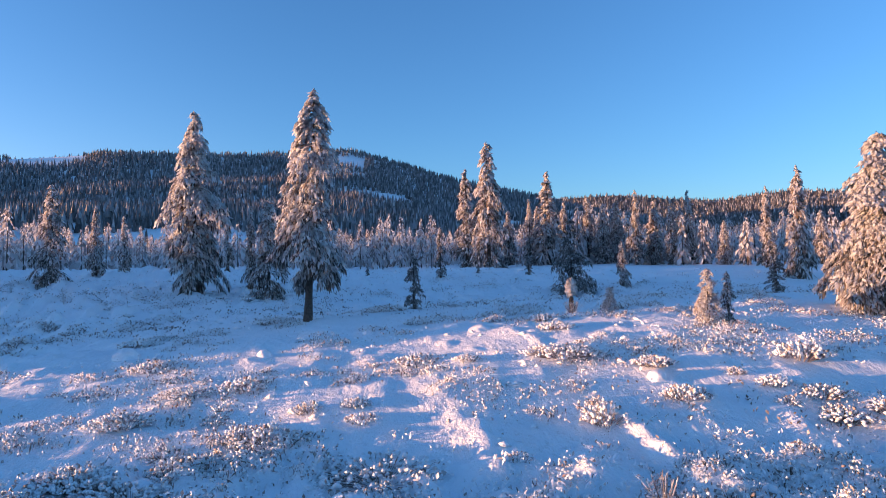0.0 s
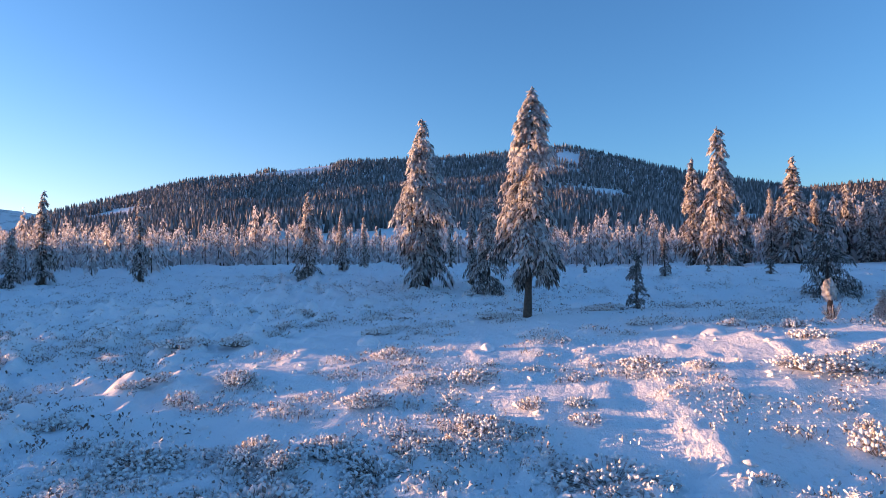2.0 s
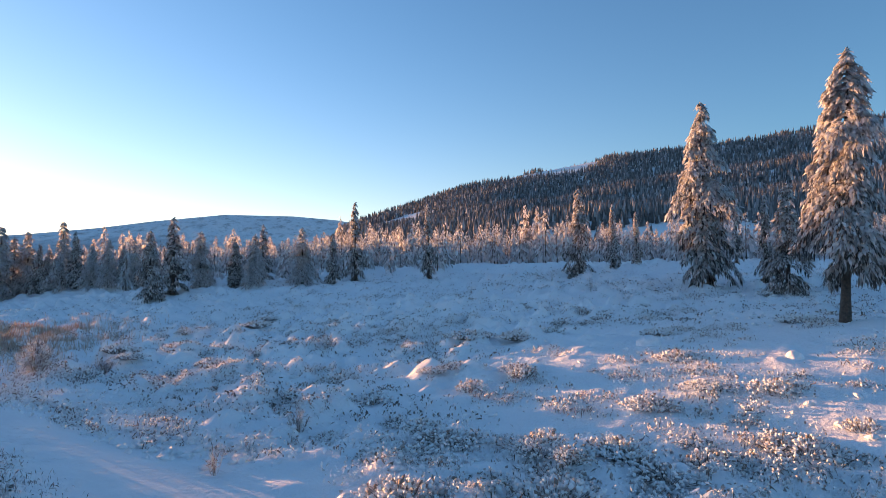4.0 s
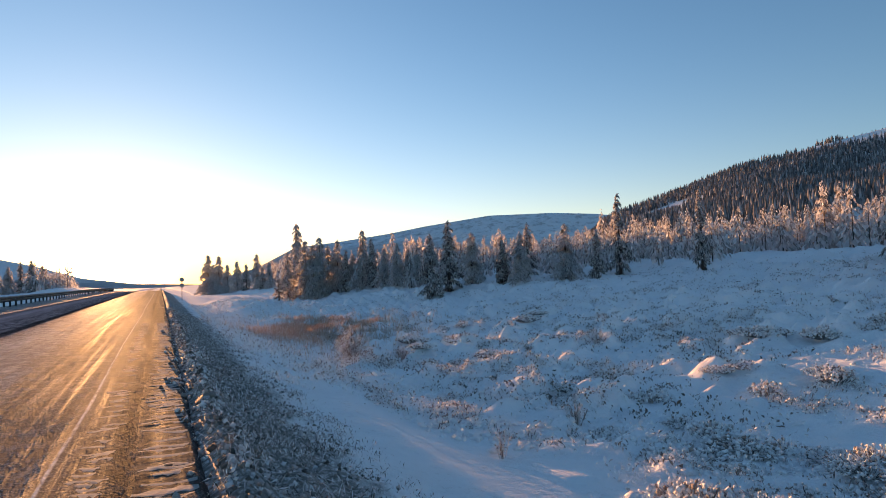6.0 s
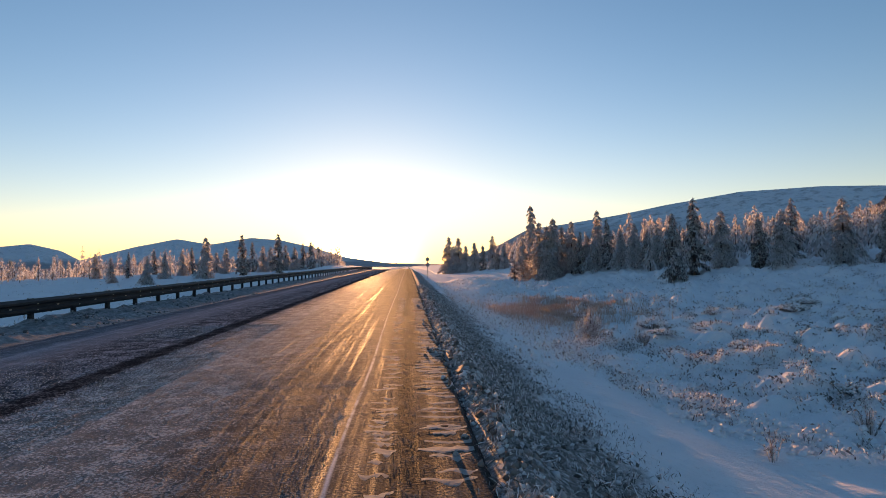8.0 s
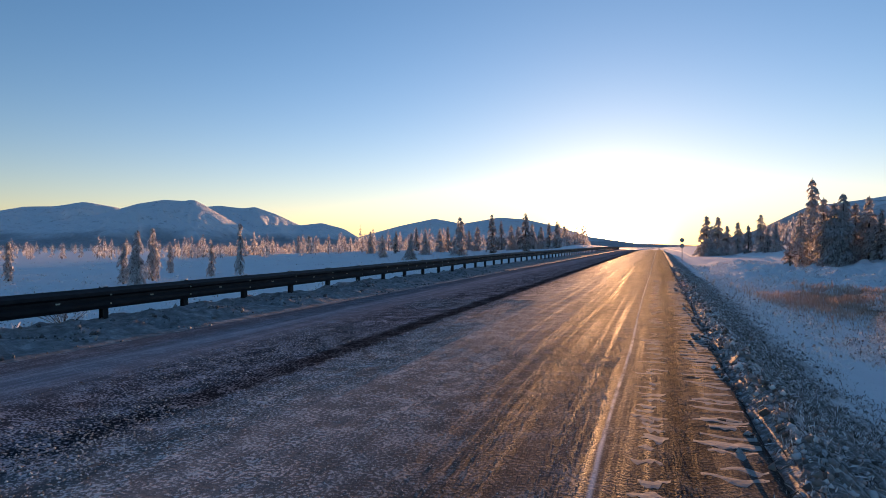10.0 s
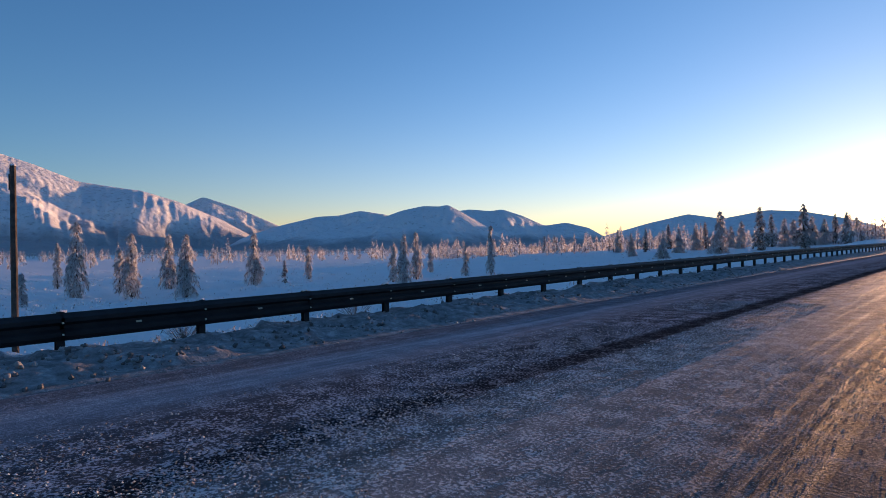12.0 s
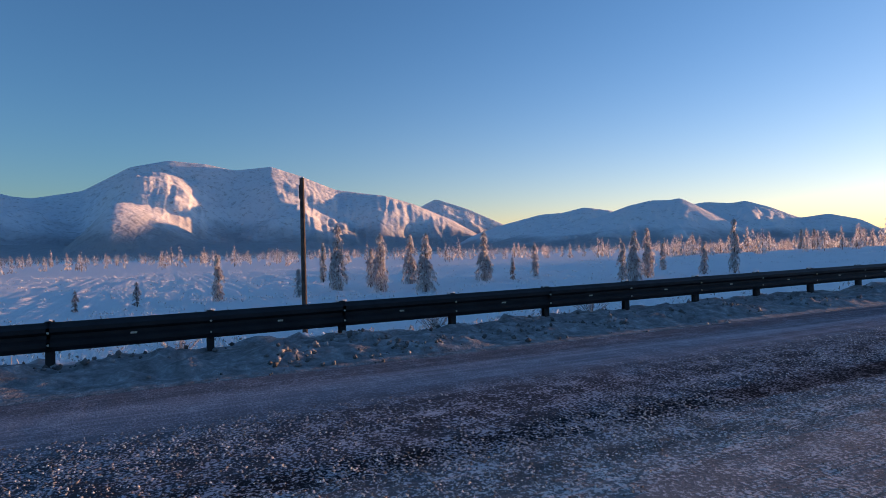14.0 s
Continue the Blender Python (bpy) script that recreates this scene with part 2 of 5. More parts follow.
def land(x, y, relief=True):
    x, y = np.broadcast_arrays(np.asarray(x, float), np.asarray(y, float))
    near = smooth(600, 150, np.hypot(x, y))
    rz = road_z(y) * near + (1 - near) * -1.0
    mid = -0.12
    z = np.where(x > ROAD_R, right_field(x, y), np.where(x < ROAD_L, left_field(x, y), mid)) + rz * (1 - smooth(40, 160, np.abs(x)))
    if relief:
        r = np.hypot(x, y)
        onfield = np.where(x > 0, smooth(4.6, 9.0, x), smooth(11.5, 16, -x))
        side = x + 0.07 * y
        drift = smooth(10.0, 12.5, side) * (1 - smooth(27, 30, side)) * smooth(16, 7, y)
        calm = (1 - 0.72 * drift) * (1 + 0.5 * smooth(8, 16, y) * (x > 0))
        hum = (fbm(x, y, 6.0, 3, 3) - 0.5) * (0.28 + 0.1 * drift) + calm * np.maximum(fbm(x * 1.5, y, 1.8, 3, 11) - 0.5, 0) * 0.8 + calm * ((fbm(x, y, 0.55, 3, 23) - 0.5) * 0.17 + np.maximum(fbm(x, y * 1.4, 0.9, 2, 29) - 0.52, 0) * 0.75 + (fbm(x, y, 0.34, 2, 33) - 0.5) * 0.08 * (r < 45))
        z = z + hum * onfield * smooth(160, 60, r) * np.where(x > 0, 1.0, 0.55)
        verge = smooth(0.1, 0.5, x) * (1 - smooth(2.2, 4.0, x))
        z = z + verge * (fbm(x, y, 0.5, 4, 31) - 0.4) * 0.32
        z = z + 0.16 * np.exp(-((x - 0.32) / 0.2) ** 2) * (0.3 + 1.1 * fbm(x, y, 0.45, 3, 41)) * (x > ROAD_R)
        bermv = smooth(8.4, 9.0, -x) * (1 - smooth(12, 14, -x))
        z = z + bermv * ((fbm(x, y, 0.8, 4, 37) - 0.45) * 0.26 + np.maximum(fbm(x, y, 0.3, 3, 39) - 0.5, 0) * 0.3)
    return z


def stations(*runs):
    """Grid lines from runs of (start, end, count); the outermost runs widen with distance."""
    out = []
    for a, b2, n, curve in runs:
        u = np.linspace(0, 1, n, endpoint=False)
        if curve:
            near, far = (a, b2) if abs(a) < abs(b2) else (b2, a)
            v = np.sign(far) * abs(near) * (abs(far) / abs(near)) ** np.linspace(0, 1, n + 1)
            v = v[:-1] if abs(a) < abs(b2) else v[::-1][:-1]
        else:
            v = a + (b2 - a) * u
        out.append(v)
    return np.append(np.concatenate(out), runs[-1][1])


gx = stations((-4600, -40, 64, True), (-40, -12, 52, False), (-12, -8.2, 32, False), (-8.2, 0, 8, False), (0, 4, 44, False), (4, 30, 230, False), (30, 62, 66, False), (62, 4600, 64, True))
gy = stations((-4600, -22, 50, True), (-22, -10, 34, False), (-10, 30, 320, False), (30, 62, 74, False), (62, 150, 66, False), (150, 4600, 50, True))
GX, GY = np.meshgrid(gx, gy, indexing="ij")
GZ = land(GX, GY)
ground = mesh_object("ground", np.stack([GX, GY, GZ], -1), grid_faces(len(gx), len(gy)), M_SNOW, smooth_shade=True)
tagged(ground, "uneven snowfield with frosted dwarf shrubs and pale hummocks", "ground", kind="structure")


def stand(az, dist):
    """The place on the ground in that direction from the walk."""
    x, y = dist * math.sin(radians(az)), dist * math.cos(radians(az))
    return x, y, float(land(x, y))


def ground_at(az, el):
    """Where a sight line from the walk in that direction meets the ground."""
    d = np.arange(2.0, 120.0, 0.1)
    x, y = d * math.sin(radians(az)), d * math.cos(radians(az))
    under = 1.53 + d * math.tan(radians(el)) < land(x, y)
    k = int(np.argmax(under)) if under.any() else -1
    return float(x[k]), float(y[k])


# ---- road ----


def road_material():
    m, n, l, b = shader("frozen_road", 0.8)
    b.inputs["Specular IOR Level"].default_value = 0.05
    p = node_pos(n)
    sep = n.new("ShaderNodeSeparateXYZ")
    l.new(p, sep.inputs[0])
    long = scaled(n, l, p, (1.0, 0.025, 1.0))
    wob = node_math(n, l, 'MULTIPLY_ADD', node_noise(n, l, scaled(n, l, p, (1.0, 0.12, 1.0)), 1.2, 4, 0.6), 0.5, -0.25)
    xs = node_math(n, l, 'ADD', sep.outputs["X"], wob)
    fac = n.new("ShaderNodeMapRange")
    fac.inputs["From Min"].default_value, fac.inputs["From Max"].default_value = -8.4, 0.2
    l.new(xs, fac.inputs["Value"])
    lanes = node_ramp(n, l, fac.outputs[0], [(0.0, (0.22, 0.215, 0.215)), (0.07, (0.24, 0.24, 0.245)), (0.12, (0.44, 0.44, 0.45)), (0.20, (0.34, 0.34, 0.35)), (0.28, (0.2, 0.2, 0.205)), (0.385, (0.17, 0.17, 0.175)), (0.40, (0.03, 0.03, 0.032)),
                                             (0.425, (0.03, 0.03, 0.032)), (0.445, (0.34, 0.34, 0.345)), (0.56, (0.42, 0.418, 0.418)), (0.64, (0.3, 0.298, 0.298)), (0.76, (0.26, 0.257, 0.257)), (0.82, (0.36, 0.36, 0.37)), (0.865, (0.24, 0.24, 0.245)), (0.895, (0.18, 0.178, 0.178)), (0.917, (0.06, 0.058, 0.056)), (0.93, (0.14, 0.138, 0.138)), (0.965, (0.17, 0.166, 0.165)), (1.0, (0.08, 0.075, 0.07))])
    streak = node_noise(n, l, long, 7.0, 6, 0.7)
    sk = node_ramp(n, l, streak, [(0.38, (0.5, 0.5, 0.5)), (0.5, (0.9, 0.9, 0.9)), (0.64, (1.6, 1.6, 1.6))])
    base = node_mix(n, l, 0.5, lanes, sk, 'MULTIPLY')
    grit = node_noise(n, l, p, 36.0, 3, 0.65)
    coarse = node_noise(n, l, p, 3.0, 4, 0.65)
    both = node_math(n, l, 'MULTIPLY_ADD', coarse, 0.35, node_math(n, l, 'MULTIPLY', grit, 0.65))
    frost = node_ramp(n, l, both, [(0.46, (0.03, 0.03, 0.032)), (0.52, (0.13, 0.13, 0.135)), (0.55, (0.7, 0.7, 0.72)), (0.6, (0.85, 0.85, 0.87))])
    worn_lane = node_math(n, l, 'MULTIPLY_ADD', node_between(n, l, sep.outputs["X"], -6.3, -3.6, 0.5), 0.42, 0.22)
    # less frost right of x -1.0: shade on the shoulder put into its colour
    share = node_math(n, l, 'MULTIPLY_ADD', node_between(n, l, sep.outputs["X"], -3.5, -1.0, 0.2), 0.24, worn_lane)
    c = node_mix(n, l, share, base, frost)
    # tint by strip: cool grey left of -4.5, pale to -2.3, dark warm beyond
    c = node_mix(n, l, 1.0, c, node_mix(n, l, node_between(n, l, sep.outputs["X"], -4.5, 1.0, 0.6), (0.82, 0.84, 0.91), node_mix(n, l, node_between(n, l, sep.outputs["X"], -2.3, 1.0, 0.5), (1.16, 1.09, 1.05), (0.54, 0.49, 0.465))), 'MULTIPLY')
    bare = node_between(n, l, node_math(n, l, 'MULTIPLY_ADD', wob, 0.3, sep.outputs["X"]), -5.06, -4.68, 0.1)
    ahead = n.new("ShaderNodeMapRange")
    ahead.inputs["From Min"].default_value, ahead.inputs["From Max"].default_value = 3.0, 9.0
    l.new(sep.outputs["Y"], ahead.inputs["Value"])
    c = node_mix(n, l, node_math(n, l, 'MULTIPLY', bare, node_math(n, l, 'MULTIPLY', ahead.outputs[0], 0.78)), c, (0.03, 0.029, 0.03))
    track = node_noise(n, l, scaled(n, l, p, (1.0, 0.008, 1.0)), 8.0, 4, 0.65)
    gl = node_ramp(n, l, track, [(0.50, (0.8, 0.8, 0.8)), (0.70, (0.6, 0.6, 0.6))])
    l.new(gl, b.inputs["Roughness"])
    lane = node_between(n, l, sep.outputs["X"], -4.3, 0.3, 0.4)
    icy = node_ramp(n, l, track, [(0.50, (0.008, 0.008, 0.008)), (0.74, (0.05, 0.05, 0.05))])
    l.new(node_mix(n, l, 1.0, icy, lane, 'MULTIPLY'), b.inputs["Specular IOR Level"])
    ridge = node_between(n, l, node_math(n, l, 'MULTIPLY_ADD', wob, 0.3, sep.outputs["X"]), -1.09, -1.06, 0.014)
    worn = node_ramp(n, l, node_noise(n, l, scaled(n, l, p, (1.0, 0.3, 1.0)), 9.0, 5, 0.7), [(0.36, (0.2, 0.2, 0.2)), (0.52, (1, 1, 1))])
    l.new(node_mix(n, l, node_mix(n, l, 1.0, ridge, worn, 'MULTIPLY'), c, (0.66, 0.66, 0.68)), b.inputs["Base Color"])
    node_bump(n, l, b, both, 0.8, 0.02)
    return m


M_ROAD = road_material()
rx = stations((ROAD_L, -1.2, 96, False), (-1.2, 0.1, 44, False))
ry = stations((-400, -6, 70, True), (-6, 20, 520, False), (20, 400, 160, True))
RX, RY = np.meshgrid(rx, ry, indexing="ij")


def road_relief(x, y):
    z = (fbm(x, y, 0.2, 3, 51) - 0.5) * 0.003 + (fbm(x * 3, y * 0.12, 1.0, 3, 57) - 0.5) * 0.005
    # tyre tread pressed into the shoulder
    tread = smooth(-0.48, -0.43, x) * (1 - smooth(0.0, 0.06, x)) + 0.4 * smooth(-0.95, -0.9, x) * (1 - smooth(-0.64, -0.58, x))
    wave = np.sin(y * 2 * np.pi / 0.24 + fbm(x, y, 0.9, 2, 61) * 6 + 9 * (x + 0.2) ** 2)
    z = z + tread * (0.0025 * smooth(20, 15, y) * np.maximum(wave, 0) ** 2 * smooth(0.25, 0.5, fbm(x, y, 0.8, 2, 67)) + 0.002 * (fbm(x, y, 0.12, 2, 69) - 0.5) - 0.001)
    z = z - 0.004 * np.exp(-((x + 0.53) / 0.08) ** 2)
    ruts = np.maximum(fbm(x * 9, y * 0.12, 1.0, 2, 58) - 0.5, 0)
    z = z + 0.012 * ruts * 0.5 * smooth(-4.4, -3.9, x) * (1 - smooth(-1.5, -1.3, x))
    line = np.exp(-((x + 1.07) / 0.04) ** 2)
    return z - 0.09 * smooth(0.0, 0.1, x) + 0.003 * line - 0.012 * np.exp(-((x + 4.85) / 0.2) ** 2)


RZ = road_z(RY) + road_relief(RX, RY)
road = mesh_object("road", np.stack([RX, RY, RZ], -1), grid_faces(len(rx), len(ry)), M_ROAD, smooth_shade=True)
tagged(road, "straight icy road with frozen gravel and packed snow", "road", kind="structure")

# ---- hill and mountains ----


def snow_rock_material(lo, hi, bare=0.56):
    m, n, l, b = shader("mountain_snow", 0.8)
    p = node_pos(n)
    sep = n.new("ShaderNodeSeparateXYZ")
    l.new(p, sep.inputs[0])
    wob = node_noise(n, l, p, 0.004, 6, 0.65)
    h = n.new("ShaderNodeMath")
    h.operation = 'MULTIPLY_ADD'
    h.inputs[1].default_value = 1.27 * lo
    l.new(wob, h.inputs[0])
    l.new(sep.outputs["Z"], h.inputs[2])
    wood = n.new("ShaderNodeMapRange")
    wood.inputs["From Min"].default_value = lo
    wood.inputs["From Max"].default_value = hi
    wood.inputs["To Min"].default_value = 0.8
    wood.inputs["To Max"].default_value = 0.0
    l.new(h.outputs[0], wood.inputs["Value"])
    fleck = node_ramp(n, l, node_noise(n, l, p, 0.03, 6, 0.75), [(bare, (0, 0, 0)), (bare + 0.16, (0.75, 0.75, 0.75))])
    snow = node_mix(n, l, fleck, (0.84, 0.84, 0.86), (0.30, 0.28, 0.28))
    l.new(node_mix(n, l, wood.outputs[0], snow, (0.27, 0.27, 0.29)), b.inputs["Base Color"])
    node_bump(n, l, b, node_noise(n, l, p, 0.02, 6, 0.6), 0.6, 30.0)
    return m


M_MOUNT = snow_rock_material(215, 335, 0.52)
M_FARMOUNT = snow_rock_material(85, 125)
M_PLATEAU = snow_rock_material(190, 275, 0.5)


def ridge_profile(azs, pairs):
    a, e = zip(*pairs)
    z = np.interp(azs, a, e)
    k = np.exp(-np.linspace(-2, 2, 9) ** 2)
    return np.convolve(np.pad(z, 4, mode="edge"), k / k.sum(), mode="valid")


HILL = [(36, 0.5), (41, 5.2), (46, 6.7), (52, 8.7), (58, 9.9), (66, 11.1), (78, 11.6), (87, 12.3), (92, 11.0), (97, 9.4), (103, 8.0), (108, 6.6), (115, 5.0), (130, 2.0)]
haz = np.linspace(34, 140, 320)
hr = np.concatenate([np.linspace(150, 900, 120), np.linspace(920, 1300, 14)])
hill_el = ridge_profile(haz, HILL)


def hill_height(az, r):
    top = np.interp(az, haz, hill_el)
    crest = 900 * np.tan(np.radians(top))
    t = np.clip((r - 170) / 730, 0, 1)
    up = t ** 1.35 * (1 - 0.12 * np.sin(t * np.pi))
    # unseen back kept nearly level behind the crest, added to shade the hill face
    z = crest * up * (1 - 0.06 * smooth(920, 1300, r))
    x, y = r * np.sin(np.radians(az)), r * np.cos(np.radians(az))
    z = z + (fbm(x, y, 160, 4, 71) - 0.5) * 34 * t * (1 - t) * 3
    foot = land(x, y, False)
    return np.maximum(z + foot * (1 - t), foot - 0.5) - 0.4 * (1 - t)


HA, HR = np.meshgrid(haz, hr, indexing="ij")
HZ = hill_height(HA, HR)
hill = mesh_object("hill", np.stack([HR * np.sin(np.radians(HA)), HR * np.cos(np.radians(HA)), HZ], -1), grid_faces(len(haz), len(hr))[:, ::-1], M_SNOW, smooth_shade=True)
tagged(hill, "long wooded hill with snowy clearings near its top", "hill", kind="structure")


def wooded_ridge_material():
    m, n, l, b = shader("wooded_ridge", 0.9)
    p = node_pos(n)
    wood = node_ramp(n, l, node_noise(n, l, p, 0.05, 6, 0.7), [(0.35, (0.07, 0.06, 0.057)), (0.6, (0.16, 0.14, 0.135)), (0.75, (0.3, 0.28, 0.28))])
    gap = node_ramp(n, l, node_noise(n, l, scaled(n, l, p, (1.0, 1.0, 4.0)), 0.008, 5, 0.65), [(0.62, (0, 0, 0)), (0.70, (0.9, 0.9, 0.9))])
    l.new(node_mix(n, l, gap, wood, (0.82, 0.82, 0.84)), b.inputs["Base Color"])
    node_bump(n, l, b, node_noise(n, l, p, 0.09, 5, 0.7), 1.0, 12.0)
    return m


M_WOODED = wooded_ridge_material()


def range_mesh(name, label, az0, az1, r_front, r_crest, r_back, pairs, rough, seed, gully, mat=M_MOUNT, spurs=()):
    azs = np.linspace(az0, az1, int((az1 - az0) * 8))
    rs = np.concatenate([np.linspace(r_front, r_crest, 90), np.linspace(r_crest, r_back, 14)[1:]])
    el = ridge_profile(azs, pairs)
    A, Rr = np.meshgrid(azs, rs, indexing="ij")
    crest = (r_crest * np.tan(np.radians(el)))[:, None]
    t = np.clip((Rr - r_front) / (r_crest - r_front), 0, 1)
    x, y = Rr * np.sin(np.radians(A)), Rr * np.cos(np.radians(A))
    mid = np.sin(np.pi * t) * np.clip(crest / 250, 0.15, 1.2) * smooth(1.0, 0.72, t) * smooth(0.1, 0.45, t)
    wx, wy = x + 260 * fbm(x, y, 600, 2, seed + 9), y + 260 * fbm(x, y, 600, 2, seed + 13)
    ridged = np.abs(fbm(wx, wy, gully * 1.6, 3, seed) - 0.5) * 2 + 0.45 * np.abs(fbm(wx, wy, gully * 0.5, 3, seed + 3) - 0.5) * 2
    z = crest * (0.35 * t + 0.65 * t ** 1.8) + (0.06 - ridged) * rough * 1.5 * mid + (fbm(x, y, gully * 0.16, 3, seed + 5) - 0.5) * rough * 0.14 * mid
    # side ridges that run down towards the valley, steep on their sunward flank, and the runnels in their faces
    for az_low, az_high, t0, t1, rise, left, right in spurs:
        at = az_low + (az_high - az_low) * np.clip((t - t0) / (t1 - t0), 0, 1) + 0.5 * (fbm(x, y, gully * 0.5, 3, seed + 17) - 0.5)
        off = A - at
        flank = np.clip(1.12 - np.sqrt((off / np.where(off < 0, left, right)) ** 2 + 0.02), 0, 1)
        z = z + rise * flank * np.sin(np.pi * np.clip((t - t0) / (t1 - t0), 0, 1)) ** 0.7
    run = np.abs(fbm(A * 1.1 + 2.5 * fbm(x, y, gully, 3, seed + 21), Rr / (0.25 * r_crest), 1.0, 4, seed + 19) - 0.5) * 2
    z = z - run * rough * 0.15 * smooth(0.2, 0.4, t) * smooth(1.0, 0.85, t) * np.clip(crest / 300, 0, 1)
    z = z * (1 - 0.5 * smooth(r_crest, r_back, Rr)) - 3
    ob = mesh_object(name, np.stack([x, y, z], -1), grid_faces(len(azs), len(rs))[:, ::-1], mat, smooth_shade=True)
    return tagged(ob, label, "mountain", kind="structure")


range_mesh("mountain_west", "broad snow-covered mountain with rosy lit spurs", -125, -60, 2300, 4400, 4900,
           [(-125, 2), (-112, 4.2), (-104, 5.4), (-99, 4.9), (-95.5, 5.6), (-92, 7.7), (-89, 8.4), (-86, 8.2), (-83.5, 7.7), (-80.3, 8.1), (-77.5, 7.2), (-74.5, 6.0), (-70, 5.4), (-67, 4.5), (-63.5, 3.0), (-60, 1.0)], 130, 101, 940,
           spurs=((-78.0, -80.3, 0.38, 0.9, 95, 5, 6.0), (-71.5, -69.2, 0.4, 1.0, 60, 4, 5.5), (-93.8, -92.2, 0.09, 0.56, 170, 3, 6.0), (-92.0, -91.3, 0.5, 0.86, 200, 4, 7), (-103.5, -103, 0.4, 0.97, 150, 4, 5)))
range_mesh("mountain_peak", "snowy peak behind the shoulder of the broad mountain", -74, -56, 4000, 4700, 4960,
           [(-74, 1), (-68, 3.5), (-65, 5.0), (-62, 4.0), (-58.5, 2.4), (-56, 1.0)], 120, 121, 600, spurs=((-63, -64.5, 0.3, 0.95, 60, 3, 4),))
range_mesh("mountain_ridge", "distant rounded snowy ridge beyond the valley", -64, -44, 2700, 3800, 4200,
           [(-64, 0.3), (-61, 1.6), (-58.5, 2.4), (-55, 3.25), (-53, 3.35), (-51, 3.75), (-48.5, 3.4), (-46, 2.0), (-44, 1.0)], 130, 131, 420, M_FARMOUNT, spurs=((-51.2, -50.8, 0.4, 1.0, 45, 3, 3.5), (-56.5, -56, 0.3, 0.95, 30, 3, 3)))
range_mesh("mountain_shoulder", "far snowy shoulder with a long falling crest", -46, -26, 2500, 3500, 3900,
           [(-46, 2.0), (-43, 3.5), (-40.5, 3.8), (-38.5, 3.6), (-37.4, 3.75), (-35.5, 3.1), (-33.4, 2.1), (-31.4, 2.35), (-29.3, 1.8), (-28, 1.0), (-26, 0.2)], 130, 137, 380, M_FARMOUNT, spurs=((-38, -37.5, 0.3, 0.95, 35, 3, 4), (-42, -41, 0.3, 0.9, 25, 2, 3)))
range_mesh("mountain_dome", "broad snowy dome in front of the ridge", -60, -36, 1900, 2900, 3300,
           [(-60, 0.6), (-56, 1.7), (-52, 2.2), (-49, 3.1), (-47, 3.8), (-45, 4.2), (-43.4, 4.15), (-42.6, 4.3), (-41.5, 3.7), (-40, 2.8), (-38, 1.6), (-36, 0.5)], 110, 141, 340, M_FARMOUNT, spurs=((-46, -45, 0.25, 0.95, 26, 4, 4), (-50, -48, 0.2, 0.8, 20, 3, 3)))
range_mesh("mountain_north", "hazy low ridge beside the sunrise", -31, 6, 2900, 4300, 4700,
           [(-31, 0.2), (-28, 1.0), (-24, 2.1), (-20.7, 2.8), (-18, 2.3), (-14.5, 2.9), (-12, 2.7), (-9, 2.0), (-6, 1.0), (-2, 0.4), (6, 0.1)], 120, 151, 420, M_FARMOUNT)
range_mesh("mountain_plateau", "bare snowy plateau behind the wooded hill", 3, 60, 1500, 2600, 3200,
           [(3, 0.2), (8, 1.6), (11.5, 3.4), (15, 3.8), (20, 4.5), (24, 5.2), (30, 6.0), (36, 6.0), (40, 5.7), (50, 4), (60, 2)], 60, 171, 300, M_PLATEAU)
range_mesh("mountain_east", "low wooded ridge far to the east", 95, 150, 1000, 1700, 2400,
           [(95, 4), (104, 7.3), (112, 7.5), (118, 6.7), (121, 6.4), (126, 6.8), (132, 6.2), (140, 5), (150, 3)], 60, 191, 300, M_WOODED)

# ---- trees ----


def frames_along(d):
    """Two side axes for each direction."""
    up = np.where(np.abs(d[:, 2:3]) < 0.9, np.array([[0, 0, 1.0]]), np.array([[1.0, 0, 0]]))
    s = np.cross(d, up)
    s /= np.linalg.norm(s, axis=1)[:, None] + 1e-9
    return s, np.cross(s, d)


def lumps(c, d, length, width, rng, thick=None):
    """Many small uneven six-cornered lumps: centres, long axes, lengths and widths."""
    n = len(c)
    s, u = frames_along(d)
    thick = width if thick is None else thick
    j = rng.uniform(0.7, 1.3, (n, 6))
    v = np.stack([c - d * (length * j[:, 0])[:, None], c + s * (width * j[:, 1])[:, None], c + u * (thick * j[:, 2])[:, None],
                  c - s * (width * j[:, 3])[:, None], c - u * (thick * j[:, 4])[:, None], c + d * (length * j[:, 5])[:, None]], 1)
    f = np.array([[0, 2, 1], [0, 3, 2], [0, 4, 3], [0, 1, 4], [5, 1, 2], [5, 2, 3], [5, 3, 4], [5, 4, 1]])
    return v.reshape(-1, 3), (np.arange(n)[:, None, None] * 6 + f[None]).reshape(-1, 3)


def tubes(a, b, ra, rb):
    """Tapered three-sided sticks from a to b."""
    n = len(a)
    d = b - a
    d = d / (np.linalg.norm(d, axis=1)[:, None] + 1e-9)
    s, u = frames_along(d)
    ring = []
    for p, r in ((a, ra), (b, rb)):
        for k in range(3):
            t = 2 * np.pi * k / 3
            ring.append(p + (s * np.cos(t) + u * np.sin(t)) * np.asarray(r).reshape(-1, 1))
    f = np.array([[0, 1, 4], [0, 4, 3], [1, 2, 5], [1, 5, 4], [2, 0, 3], [2, 3, 5]])
    return np.stack(ring, 1).reshape(-1, 3), (np.arange(n)[:, None, None] * 6 + f[None]).reshape(-1, 3)


